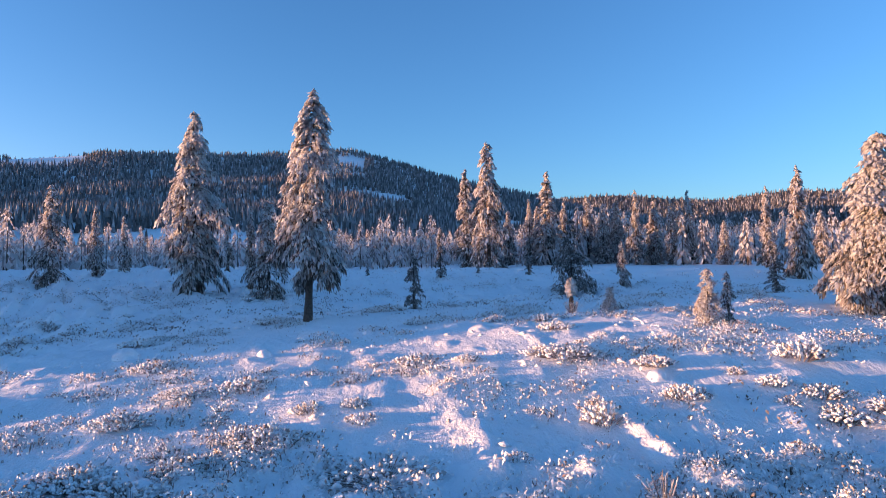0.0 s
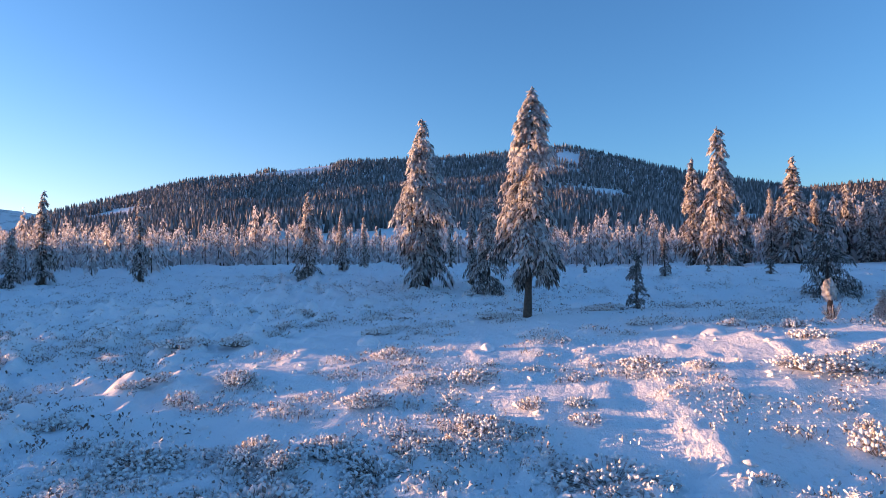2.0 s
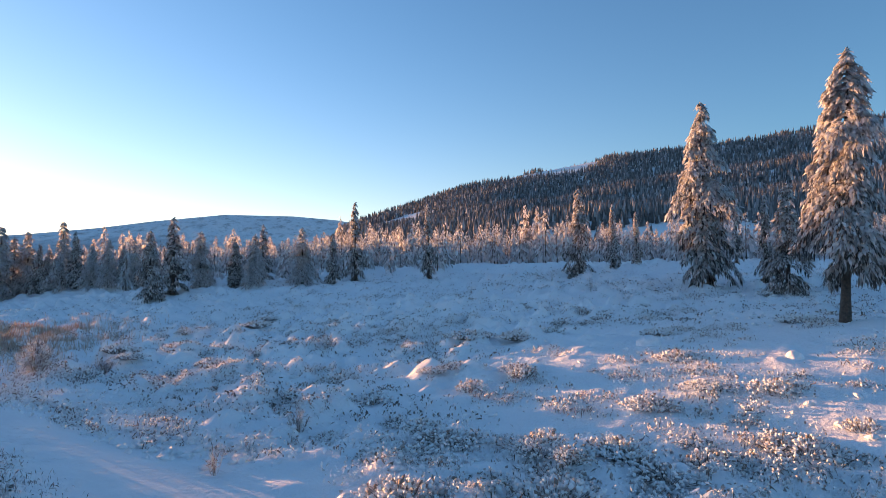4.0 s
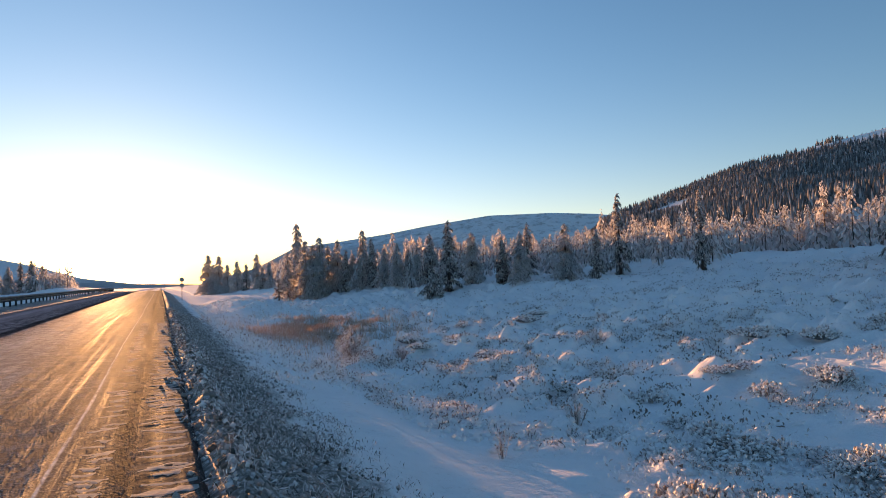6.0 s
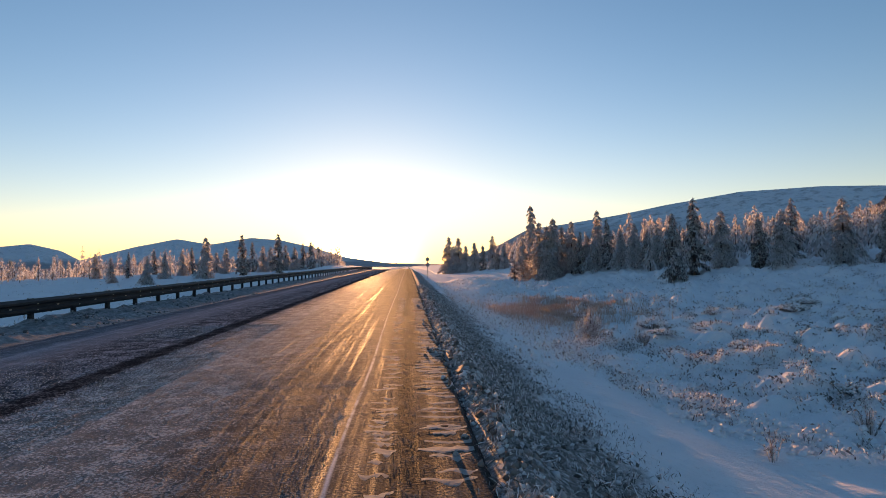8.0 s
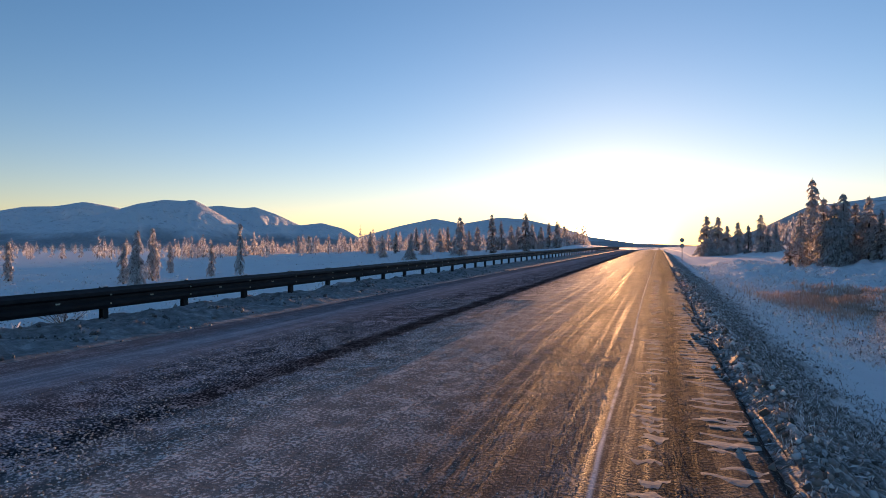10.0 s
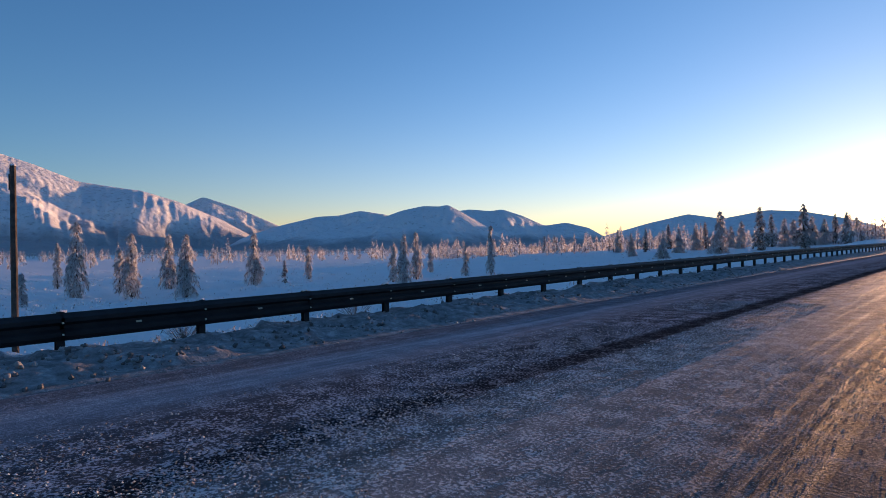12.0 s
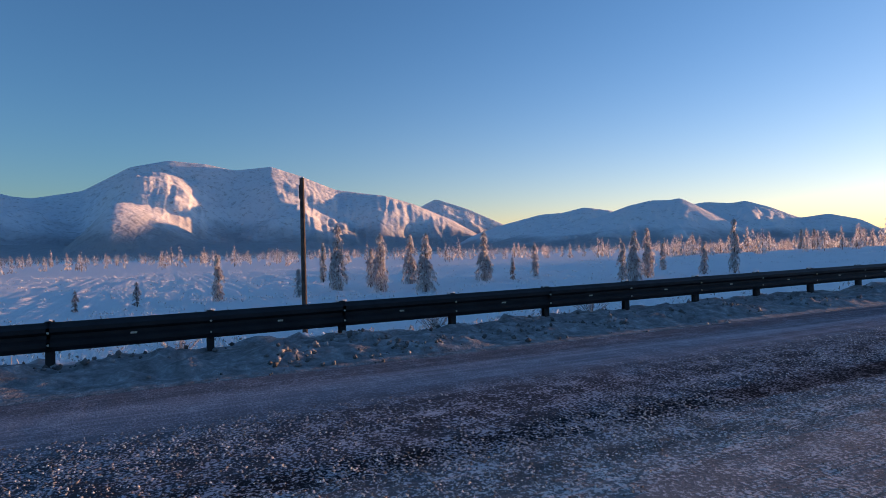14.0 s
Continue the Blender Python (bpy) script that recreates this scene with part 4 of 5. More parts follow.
# belt of rimed trees between the field and the hill
def belt(name, label, a0, a1, r0, r1, n, h0, h1, mat, seed, proto_limbs=22):
    """Rimed trees of the middle distance, each with a stem and hanging lumps, in one mesh."""
    rng = np.random.default_rng(seed)
    a, r = rng.uniform(a0, a1, n), np.sqrt(rng.uniform(r0 ** 2, r1 ** 2, n))
    x, y = r * np.sin(np.radians(a)), r * np.cos(np.radians(a))
    side = x + 0.07 * y
    ok = (np.abs(x + 4) > 8.5) & ~((side > 12.0) & (side < 27.0) & (y > 12)) & ~((side > 12.0) & (side < 36.0) & (y > 85))
    x, y, r = x[ok], y[ok], r[ok]
    z = land(x, y)
    h = rng.uniform(h0, h1, len(x)) * (0.75 + 0.5 * vnoise(x, y, 15, seed))
    k = proto_limbs
    m = len(x) * k
    t = rng.uniform(0.12, 1.0, (len(x), k)) ** 0.9
    ang = rng.uniform(0, 6.283, (len(x), k))
    wide = h[:, None] * 0.215 * (1.04 - t) ** 0.8 * rng.uniform(0.3, 1.25, (len(x), k)) * rng.uniform(0.75, 1.3, (len(x), 1))
    c = np.stack([x[:, None] + wide * np.cos(ang), y[:, None] + wide * np.sin(ang), z[:, None] + h[:, None] * t - wide * 0.5], -1).reshape(-1, 3)
    d = np.stack([np.cos(ang) * 0.6, np.sin(ang) * 0.6, -np.ones_like(ang)], -1).reshape(-1, 3)
    d /= np.linalg.norm(d, axis=1)[:, None]
    sz = (h[:, None] * 0.052 * rng.uniform(0.6, 1.4, (len(x), k)) * (1.25 - t)).reshape(-1)
    sd = np.cross(d, rng.normal(0, 1, d.shape))
    sd /= np.linalg.norm(sd, axis=1)[:, None] + 1e-9
    rv = fronds(c - d * (sz * 1.2)[:, None], d, sd, sz * 2.7, sz * 0.72)
    stem0 = np.stack([x, y, z - 0.3], -1)
    stem1 = np.stack([x, y, z + h * 0.97], -1)
    root = mesh_object(name, *rv, mat)
    tagged(mesh_object("stemwork", *tubes(stem0, stem1, 0.012 * h + 0.02, 0.0 * h + 0.012), M_BARK, root), kind="stuff")
    return tagged(root, label, "forest", kind="stuff")


belt("forest_edge", "belt of slender rimed conifers at the foot of the hill", 38, 135, 76, 200, 1500, 4.6, 7.6, M_RIMETREE, 301, 120)
belt("roadside_forest", "thick rimed conifers crowding beside the road", 8, 40, 74, 220, 700, 3.3, 5.8, M_RIMETREE, 311, 120)
belt("front_forest", "close rows of rimed conifers at the forest edge", 19, 50, 60, 95, 190, 3.0, 4.8, M_RIMETREE, 313, 150)
belt("north_forest", "rimed conifers in a row beyond the guard rail", -44, -6.0, 112, 320, 620, 2.8, 4.8, M_RIMETREE, 317, 80)
belt("glare_forest", "rimed conifers close beside the far road", -14, -6.8, 130, 260, 240, 3.0, 4.6, M_RIMETREE, 319, 90)
belt("plain_forest", "scattered rimed larches across the valley floor", -125, -22, 160, 700, 1200, 3.5, 7.0, M_RIMETREE, 323, 60)
belt("valley_forest", "distant strip of rimed trees in the valley", -125, -14, 600, 1500, 2600, 4.5, 8.0, M_RIMETREE, 331, 30)

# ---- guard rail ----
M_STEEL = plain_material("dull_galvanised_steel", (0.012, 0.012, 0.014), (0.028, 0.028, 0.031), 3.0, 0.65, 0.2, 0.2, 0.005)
M_PALE = plain_material("pale_reflector", (0.6, 0.55, 0.4), (0.8, 0.75, 0.6), 20.0, 0.3)
RAIL_X = -10.42


def rail_z(y):
    return float(road_z(y)) + 0.0053 * min(max(y, -12), 40) - 0.02


M_CAP = plain_material("snow_cap", (0.8, 0.8, 0.82), (0.9, 0.9, 0.92), 12.0, 0.8)
rail = new("guard_rail")
tagged(rail, "long dark steel guard rail along the road verge", "guard rail")


def beam_section(y0, y1):
    prof = [(0.0, 0.0), (0.035, 0.03), (0.08, 0.055), (0.08, 0.10), (0.02, 0.135), (0.02, 0.175), (0.08, 0.21), (0.08, 0.255), (0.035, 0.28), (0.0, 0.31)]
    bm = bmesh.new()
    rows = []
    for y in np.linspace(y0, y1, 5):
        front = [bm.verts.new((RAIL_X + 0.1 + px, y, 0.265 + 1.25 * pz + rail_z(y))) for px, pz in prof]
        back = [bm.verts.new((RAIL_X + 0.1 + px - 0.006, y, 0.265 + 1.25 * pz + rail_z(y))) for px, pz in prof]
        rows.append(front + back[::-1])
    k = len(rows[0])
    for a, b2 in zip(rows, rows[1:]):
        for i in range(k):
            bm.faces.new((a[i], a[(i + 1) % k], b2[(i + 1) % k], b2[i]))
    bm.faces.new(rows[0][::-1])
    bm.faces.new(rows[-1])
    return bm


def box(bm, x0, x1, y0, y1, z0, z1):
    m = Matrix.Translation(((x0 + x1) / 2, (y0 + y1) / 2, (z0 + z1) / 2)) @ Matrix.Diagonal((x1 - x0, y1 - y0, z1 - z0, 1))
    bmesh.ops.create_cube(bm, size=1.0, matrix=m)


beams = []
for i in range(44):
    y0 = -13.08 + 4.0 * i
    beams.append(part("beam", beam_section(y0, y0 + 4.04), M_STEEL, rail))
for i in range(88):
    y = -11.06 + 2.0 * i
    z = rail_z(y)
    bm = bmesh.new()
    box(bm, RAIL_X - 0.06, RAIL_X - 0.052, y - 0.05, y + 0.05, z - 0.5, z + 0.665)
    box(bm, RAIL_X + 0.052, RAIL_X + 0.06, y - 0.05, y + 0.05, z - 0.5, z + 0.665)
    box(bm, RAIL_X - 0.052, RAIL_X + 0.052, y - 0.004, y + 0.004, z - 0.5, z + 0.665)
    box(bm, RAIL_X + 0.06, RAIL_X + 0.1, y - 0.06, y + 0.06, z + 0.36, z + 0.54)
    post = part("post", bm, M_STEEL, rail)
    if y < 60:
        bm = bmesh.new()
        box(bm, RAIL_X + 0.118, RAIL_X + 0.135, y + 0.96, y + 1.04, z + 0.43, z + 0.46)
        part("reflector", bm, M_PALE, beams[int((y + 1.0 + 13.08) // 4)], "small pale reflector")
        for dz in (0.36, 0.52):
            bm = bmesh.new()
            bmesh.ops.create_cone(bm, cap_ends=True, segments=6, radius1=0.018, radius2=0.014, depth=0.02, matrix=Matrix.Translation((RAIL_X + 0.185, y, z + dz)) @ Matrix.Rotation(radians(90), 4, 'Y'))
            part("bolt", bm, M_PALE, beams[int((y + 13.08) // 4)])
        bm = bmesh.new()
        bmesh.ops.create_icosphere(bm, subdivisions=1, radius=0.07, matrix=Matrix.Translation((RAIL_X, y, z + 0.665)) @ Matrix.Diagonal((1.0, 1.1 + 0.5 * math.sin(7 * y), 0.45, 1)))
        part("snow_cap", bm, M_CAP, post, "small cap of snow")

# ---- pole ----
px, py, pz = stand(-77.4, 14.6)
pole = new("pole")
pole.location = (px, py, pz)
tagged(pole, "dark weathered wooden pole behind the guard rail", "pole")
bm = bmesh.new()
bmesh.ops.create_cone(bm, cap_ends=True, segments=10, radius1=0.062, radius2=0.05, depth=4.2, matrix=Matrix.Translation((0, 0, 1.62)))
part("shaft", bm, M_BARK, pole)
bm = bmesh.new()
box(bm, -0.1, -0.04, -0.05, 0.05, 3.27, 3.57)
box(bm, -0.15, -0.1, -0.03, 0.03, 3.34, 3.42)
part("bracket", bm, M_STEEL, pole)
bm = bmesh.new()
bmesh.ops.create_icosphere(bm, subdivisions=2, radius=0.055, matrix=Matrix.Translation((0, 0, 3.73)) @ Matrix.Diagonal((1, 1, 0.5, 1)))
part("snow_cap", bm, M_CAP, pole)

# ---- shrubs and small growth ----


def shrub_arrays(rng, n, wide, tall, size):
    """Twigs that spread from one root and the rime lumps on them."""
    a = rng.uniform(0, 2 * np.pi, n)
    r = np.sqrt(rng.uniform(0, 1, n)) * wide
    z = tall * (1.1 - (r / wide) ** 2 * 0.75) * rng.uniform(0.35, 1.1, n)
    tip = np.stack([r * np.cos(a), r * np.sin(a), z], -1)
    root = tip * np.array([0.35, 0.35, 0.0]) - np.array([0, 0, 0.08])
    d = tip - root
    d /= np.linalg.norm(d, axis=1)[:, None]
    d = d + rng.normal(0, 0.45, (n, 3))
    d /= np.linalg.norm(d, axis=1)[:, None]
    sz = size * rng.uniform(0.5, 1.5, n)
    return tubes(root, tip, np.full(n, 0.006), np.full(n, 0.003)), lumps(tip, d, sz * 0.9, sz * 0.75, rng, sz * 0.68)


M_SHRUBRIME = island_material("rimed_shrub", [(0.0, (0.3, 0.22, 0.18)), (0.12, (0.56, 0.49, 0.46)), (0.28, (0.84, 0.83, 0.83)), (1.0, (0.93, 0.93, 0.94))], 0.8)
M_STEM = island_material("frosted_stem", [(0.0, (0.10, 0.07, 0.055)), (0.5, (0.26, 0.21, 0.19)), (0.8, (0.5, 0.47, 0.46)), (1.0, (0.78, 0.77, 0.78))], 0.85)


def shrub(seed, wide, tall, n, size):
    rng = np.random.default_rng(seed)
    root = new("shrub")
    tw, lu = shrub_arrays(rng, n, wide, tall, size)
    tagged(mesh_object("stemwork", *tw, M_STEM, root), kind="stuff")
    tagged(mesh_object("rime", *lu, M_SHRUBRIME, root), kind="stuff")
    return root


shrubs = [shrub(400 + k, w, t, n, z) for k, (w, t, n, z) in enumerate(((0.5, 0.17, 190, 0.04), (0.65, 0.2, 260, 0.042), (0.4, 0.24, 130, 0.038), (0.9, 0.2, 360, 0.042), (0.35, 0.13, 90, 0.036)))]
rngs = random.Random(9)
L_SHRUB = "low frosted dwarf shrub on the snowfield"
spots = [ground_at(az, el) for az, el in ((121.5, -8.6), (126.5, -7.0), (102.5, -16.5), (89.5, -17.6), (93.5, -7.8), (83.5, -8.4), (77.5, -9.2), (98.0, -7.6), (67.5, -11.4), (107.0, -7.2), (73.0, -16.0), (66.0, -16.5), (110.5, -13.2), (115.0, -8.0), (88.0, -13.0))]
while len(spots) < 200:
    az, d = rngs.uniform(14, 134), 6 + 30 * rngs.random() ** 1.3
    x, y = d * math.sin(radians(az)), d * math.cos(radians(az))
    if x > 5.5 and (rngs.random() < 0.4 or not (12 < x + 0.07 * y < 27 and y < 12)) and rngs.random() < 6 * max(0.0, float(fbm(x, y, 3.2, 4, 5)) - 0.46):
        spots.append((x, y))
for x, y in spots:
    sc = rngs.uniform(0.7, 1.35)
    ob = copy_thing(rngs.choice(shrubs), Matrix.Identity(4))
    ob.matrix_basis = Matrix.Translation((x, y, float(land(x, y)) - 0.02)) @ Matrix.Rotation(rngs.uniform(0, 6.28), 4, 'Z') @ Matrix.Diagonal((sc, sc, sc * rngs.uniform(0.8, 1.2), 1))
    tagged(ob, L_SHRUB, "shrub", "shrubs on the snowfield")
for ob in shrubs:
    for o in (*ob.children_recursive, ob):
        bpy.data.objects.remove(o)


def heath(name, label, n, seed, where, size, tall, mat, per=9, slim=0.45):
    """Countless small rimed sprigs over the snow."""
    rng = np.random.default_rng(seed)
    x, y = where(rng, n)
    z = land(x, y)
    m = len(x)
    c = np.repeat(np.stack([x, y, z], -1), per, 0)
    c[:, :2] += rng.normal(0, 0.12, (m * per, 2))
    c[:, 2] += rng.uniform(-0.02, 1.0, m * per) * tall
    d = rng.normal(0, 0.5, (m * per, 3)) + np.array([0, 0, 0.8])
    d /= np.linalg.norm(d, axis=1)[:, None]
    sz = size * rng.uniform(0.4, 1.4, m * per)
    sd = np.cross(d, rng.normal(0, 1, d.shape))
    sd /= np.linalg.norm(sd, axis=1)[:, None] + 1e-9
    ob = mesh_object(name, *fronds(c - d * sz[:, None], d, sd, sz * 2.2, sz * slim), mat)
    return tagged(ob, label, "undergrowth", kind="stuff")


def field_spots(rng, n):
    a, d = np.radians(rng.uniform(8, 140, n * 4)), 5 + 55 * rng.uniform(0, 1, n * 4) ** 1.4
    x, y = d * np.sin(a), d * np.cos(a)
    ok = (x > 4.0) & (rng.uniform(0, 1, n * 4) < 3.5 * np.clip(fbm(x, y, 2.4, 4, 5) - 0.42, 0, 1)) & ((rng.uniform(0, 1, n * 4) < 0.14) | (x + 0.07 * y < 12) | (x + 0.07 * y > 27))
    return x[ok][:n], y[ok][:n]


heath("heath", "sprigs of frosted heath poking through the snow", 6000, 501, field_spots, 0.05, 0.1, M_SHRUBRIME, 6)


def crumbs(c, size, rng):
    """Small uneven four-cornered crumbs of rime."""
    n = len(c)
    corner = np.array([[1, 1, 1], [1, -1, -1], [-1, 1, -1], [-1, -1, 1]]) / 1.5
    a = rng.uniform(0, 6.283, n)
    v = corner[None] * size[:, None, None] * rng.uniform(0.6, 1.4, (n, 4, 3))
    v = np.stack([v[..., 0] * np.cos(a)[:, None] - v[..., 1] * np.sin(a)[:, None], v[..., 0] * np.sin(a)[:, None] + v[..., 1] * np.cos(a)[:, None], v[..., 2]], -1) + c[:, None]
    f = np.array([[0, 1, 2], [0, 3, 1], [0, 2, 3], [1, 3, 2]])
    return v.reshape(-1, 3), (np.arange(n)[:, None, None] * 4 + f[None]).reshape(-1, 3)


def low_scrub(patches, per, seed, near, deep):
    """Knee-low frosted scrub in loose patches: dark twigs with crumbs of rime on top."""
    rng = np.random.default_rng(seed)
    n = patches * 8
    a, d = np.radians(rng.uniform(8, 140, n)), near + deep * rng.uniform(0, 1, n) ** 1.25
    x, y = d * np.sin(a), d * np.cos(a)
    ok = (x > 4.6) & (rng.uniform(0, 1, n) < 9.0 * np.clip(fbm(x, y * 1.2, 2.2, 4, 5) - 0.52, 0, 1))
    x, y = x[ok][:patches], y[ok][:patches]
    m = len(x)
    wide = rng.uniform(0.12, 0.42, m) ** 1.1
    off = rng.normal(0, 1, (m, per, 2)) * wide[:, None, None] * np.array([0.8, 1.2])
    far = np.exp(-(off ** 2).sum(-1) / (2 * wide[:, None] ** 2))
    px, py = (x[:, None] + off[..., 0]).ravel(), (y[:, None] + off[..., 1]).ravel()
    gz = land(px, py)
    up = (0.13 * (0.25 + far) * rng.uniform(0.0, 1.0, (m, per)) * rng.uniform(0.6, 1.5, (m, 1))).ravel()
    sz = rng.uniform(0.014, 0.036, m * per) * np.repeat(rng.uniform(0.8, 1.3, m), per)
    c = np.stack([px, py, gz + up], -1)
    root = tagged(mesh_object("low_scrub", *crumbs(c, sz, rng), M_SHRUBRIME), "patches of low scrub crusted with crumbs of rime", "undergrowth", kind="stuff")
    pick = rng.uniform(0, 1, m * per) < 0.55
    dn = rng.normal(0, 0.4, (pick.sum(), 3)) + np.array([0, 0, 1.0])
    dn /= np.linalg.norm(dn, axis=1)[:, None]
    sd = np.cross(dn, rng.normal(0, 1, dn.shape))
    sd /= np.linalg.norm(sd, axis=1)[:, None] + 1e-9
    ln = up[pick] + 0.04
    tagged(mesh_object("stemwork", *fronds(c[pick] - dn * (ln * 1.0)[:, None], dn, sd, ln * 1.2, 0.012 + 0 * ln), M_STEM, root), kind="stuff")


low_scrub(1600, 36, 531, 5.0, 42.0)
low_scrub(1100, 22, 537, 20.0, 38.0)


def cushion_spots(rng, n):
    a, d = np.radians(rng.uniform(8, 140, n * 4)), 5 + 40 * rng.uniform(0, 1, n * 4) ** 1.5
    x, y = d * np.sin(a), d * np.cos(a)
    ok = (x > 4.5) & (rng.uniform(0, 1, n * 4) < 4.0 * np.clip(fbm(x, y, 2.2, 4, 8) - 0.45, 0, 1)) & ((rng.uniform(0, 1, n * 4) < 0.15) | (x + 0.07 * y < 10) | (x + 0.07 * y > 27))
    return x[ok][:n], y[ok][:n]


rng = np.random.default_rng(505)
x, y = cushion_spots(rng, 6500)
sz = 0.075 * rng.uniform(0.35, 1.35, len(x)) ** 1.4
d = rng.normal(0, 1, (len(x), 3)) * np.array([1, 1, 0.25])
d /= np.linalg.norm(d, axis=1)[:, None]
cushions = mesh_object("snow_cushions", *lumps(np.stack([x, y, land(x, y) + 0.25 * sz], -1), d, sz * 1.5, sz, rng, sz * 0.75), M_SNOW, smooth_shade=True)
tagged(cushions, "small pillows of snow on the buried heath", "snow", kind="stuff")


def tuft_spots(rng, n):
    a, d = np.radians(rng.uniform(12, 140, n * 4)), 14 + 46 * rng.uniform(0, 1, n * 4) ** 0.9
    x, y = d * np.sin(a), d * np.cos(a)
    side = x + 0.07 * y
    ok = (x > 7) & (x < 42) & (rng.uniform(0, 1, n * 4) < 3.5 * np.clip(fbm(x, y, 3.5, 4, 12) - 0.4, 0, 1)) & ((side > 25) | (side < 13) | (y > 12))
    return x[ok][:n], y[ok][:n]


heath("field_tufts", "short dark stalks and tufts dotting the shaded snow", 4500, 511, tuft_spots, 0.052, 0.13, M_STEM, 5)


def ditch_spots(rng, n):
    a, d = np.radians(rng.uniform(2, 16, n * 4)), 16 + 60 * rng.uniform(0, 1, n * 4)
    x, y = d * np.sin(a), d * np.cos(a)
    ok = (x > 2.2) & (x < 14) & (rng.uniform(0, 1, n * 4) < 4.0 * np.clip(fbm(x, y, 2.0, 4, 9) - 0.4, 0, 1))
    return x[ok][:n], y[ok][:n]


heath("ditch_heath", "frosted stalks and tufts along the roadside ditch", 2600, 509, ditch_spots, 0.06, 0.2, M_SHRUBRIME, 6)


def plain_spots(rng, n):
    a, d = np.radians(rng.uniform(-115, -20, n * 3)), 14 + 130 * rng.uniform(0, 1, n * 3) ** 1.3
    x, y = d * np.sin(a), d * np.cos(a)
    ok = (x < -11.6) & (rng.uniform(0, 1, n * 3) < 2.6 * np.clip(fbm(x, y, 6.0, 3, 15) - 0.38, 0, 1))
    return x[ok][:n], y[ok][:n]


heath("plain_heath", "frosted sprigs and stalks across the open plain", 4500, 503, plain_spots, 0.075, 0.16, M_SHRUBRIME, 7)


def slope_spots(rng, n):
    y = 3 + 45 * rng.uniform(0, 1, n) ** 2 - 6
    return 0.06 + 2.1 * rng.uniform(0, 1, n) ** 1.2 + 0.5 * (vnoise(y, y * 0, 0.9, 3) - 0.5), y


def verge_spots(rng, n):
    y = -5 + 44 * rng.uniform(0, 1, n) ** 1.6
    x = 0.2 + 2.2 * rng.uniform(0, 1, n) ** 1.1 + 0.9 * (fbm(y, y * 0, 1.6, 3, 13) - 0.5)
    ok = rng.uniform(0, 1, n) < 3.0 * np.clip(fbm(x, y, 0.5, 3, 17) - 0.3, 0, 1)
    return x[ok], y[ok]


heath("verge_grass", "curled frosted grass matted on the verge slope", 9000, 521, verge_spots, 0.034, 0.05, M_STEM, 6, 0.16)
heath("verge_frost", "rimed blades poking out of the verge gravel", 7000, 523, verge_spots, 0.034, 0.07, M_SHRUBRIME, 5, 0.14)

M_CLOD = island_material("rimed_gravel", [(0.0, (0.09, 0.072, 0.06)), (0.35, (0.26, 0.225, 0.20)), (0.62, (0.52, 0.49, 0.48)), (1.0, (0.86, 0.85, 0.85))], 0.85)
M_DIRTCLOD = island_material("dirty_snow_clod", [(0.0, (0.10, 0.092, 0.088)), (0.5, (0.22, 0.212, 0.21)), (1.0, (0.42, 0.41, 0.41))], 0.9)
rng = np.random.default_rng(601)


def clods(name, label, x, y, size, seed, dz, mat=M_CLOD):
    rng = np.random.default_rng(seed)
    n = len(x)
    d = rng.normal(0, 1, (n, 3))
    d /= np.linalg.norm(d, axis=1)[:, None]
    sz = size * rng.uniform(0.35, 1.3, n) ** 1.5
    z = np.where((x > ROAD_R) | (x < ROAD_L), land(x, y), road_z(y) + road_relief(x, y)) + dz * sz
    ob = mesh_object(name, *lumps(np.stack([x, y, z], -1), d, sz, sz * 0.8, rng), mat, smooth_shade=True)
    return tagged(ob, label, "gravel", kind="stuff")


x, y = slope_spots(rng, 11000)
clods("verge_gravel", "rough frosted gravel and clods on the verge slope", x, y, 0.029, 603, 0.2)
# bigger clods thrown up along the edge of the shoulder
y = -4 + 34 * rng.uniform(0, 1, 1500) ** 1.5
x = 0.34 + rng.normal(0, 0.17, 1500) + 0.16 * (vnoise(y, y * 0, 0.7, 5) - 0.5)
clods("edge_clods", "rough frosted clods along the edge of the shoulder", x, y, 0.042, 623, 0.1)
n = 9000
y = -3 + 34 * rng.uniform(0, 1, n) ** 1.6
x = np.where(rng.uniform(0, 1, n) < 0.5, rng.normal(-0.52, 0.06, n), np.where(rng.uniform(0, 1, n) < 0.5, rng.normal(0.02, 0.07, n), rng.uniform(-1.0, 0.05, n)))
clods("shoulder_grit", "loose dark gravel along the tyre track", x, y, 0.0045, 605, 0.0, M_DIRTCLOD)
n = 62000
x, y = rng.uniform(-6.6, -3.6, n), -6 + 22 * rng.uniform(0, 1, n) ** 1.1
n2 = 46000
u = rng.uniform(0, 1, n2)
x2, y2 = rng.uniform(-4.7, -1.15, n2), np.where(u < 0.6, rng.uniform(-2.5, 9, n2) + rng.normal(0, 0.8, n2), 8 + 26 * rng.uniform(0, 1, n2) ** 1.6)
ok = (fbm(x, y * 0.3, 1.2, 3, 611) > rng.uniform(0.3, 0.66, n)) & ((np.abs(x + 4.87) > 0.2) | (y < 5))
ok2 = fbm(x2 * 2.5, y2 * 0.15, 1.0, 3, 613) > rng.uniform(0.2, 0.6, n2)
ok2 &= (np.abs(x2 + 4.87) > 0.2) | (y2 < 5)
x, y = x[ok], y[ok]
clods("road_grit", "frozen pebbles scattered over the icy road", x, y, 0.0100, 607, 0.0)
clods("lane_grit", "fine frozen crumbs dense over the driven lane", x2[ok2], y2[ok2], 0.0055, 609, 0.0)
n = 5000
x, y = rng.normal(-9.3, 0.6, n), -7 + 40 * rng.uniform(0, 1, n) ** 1.3
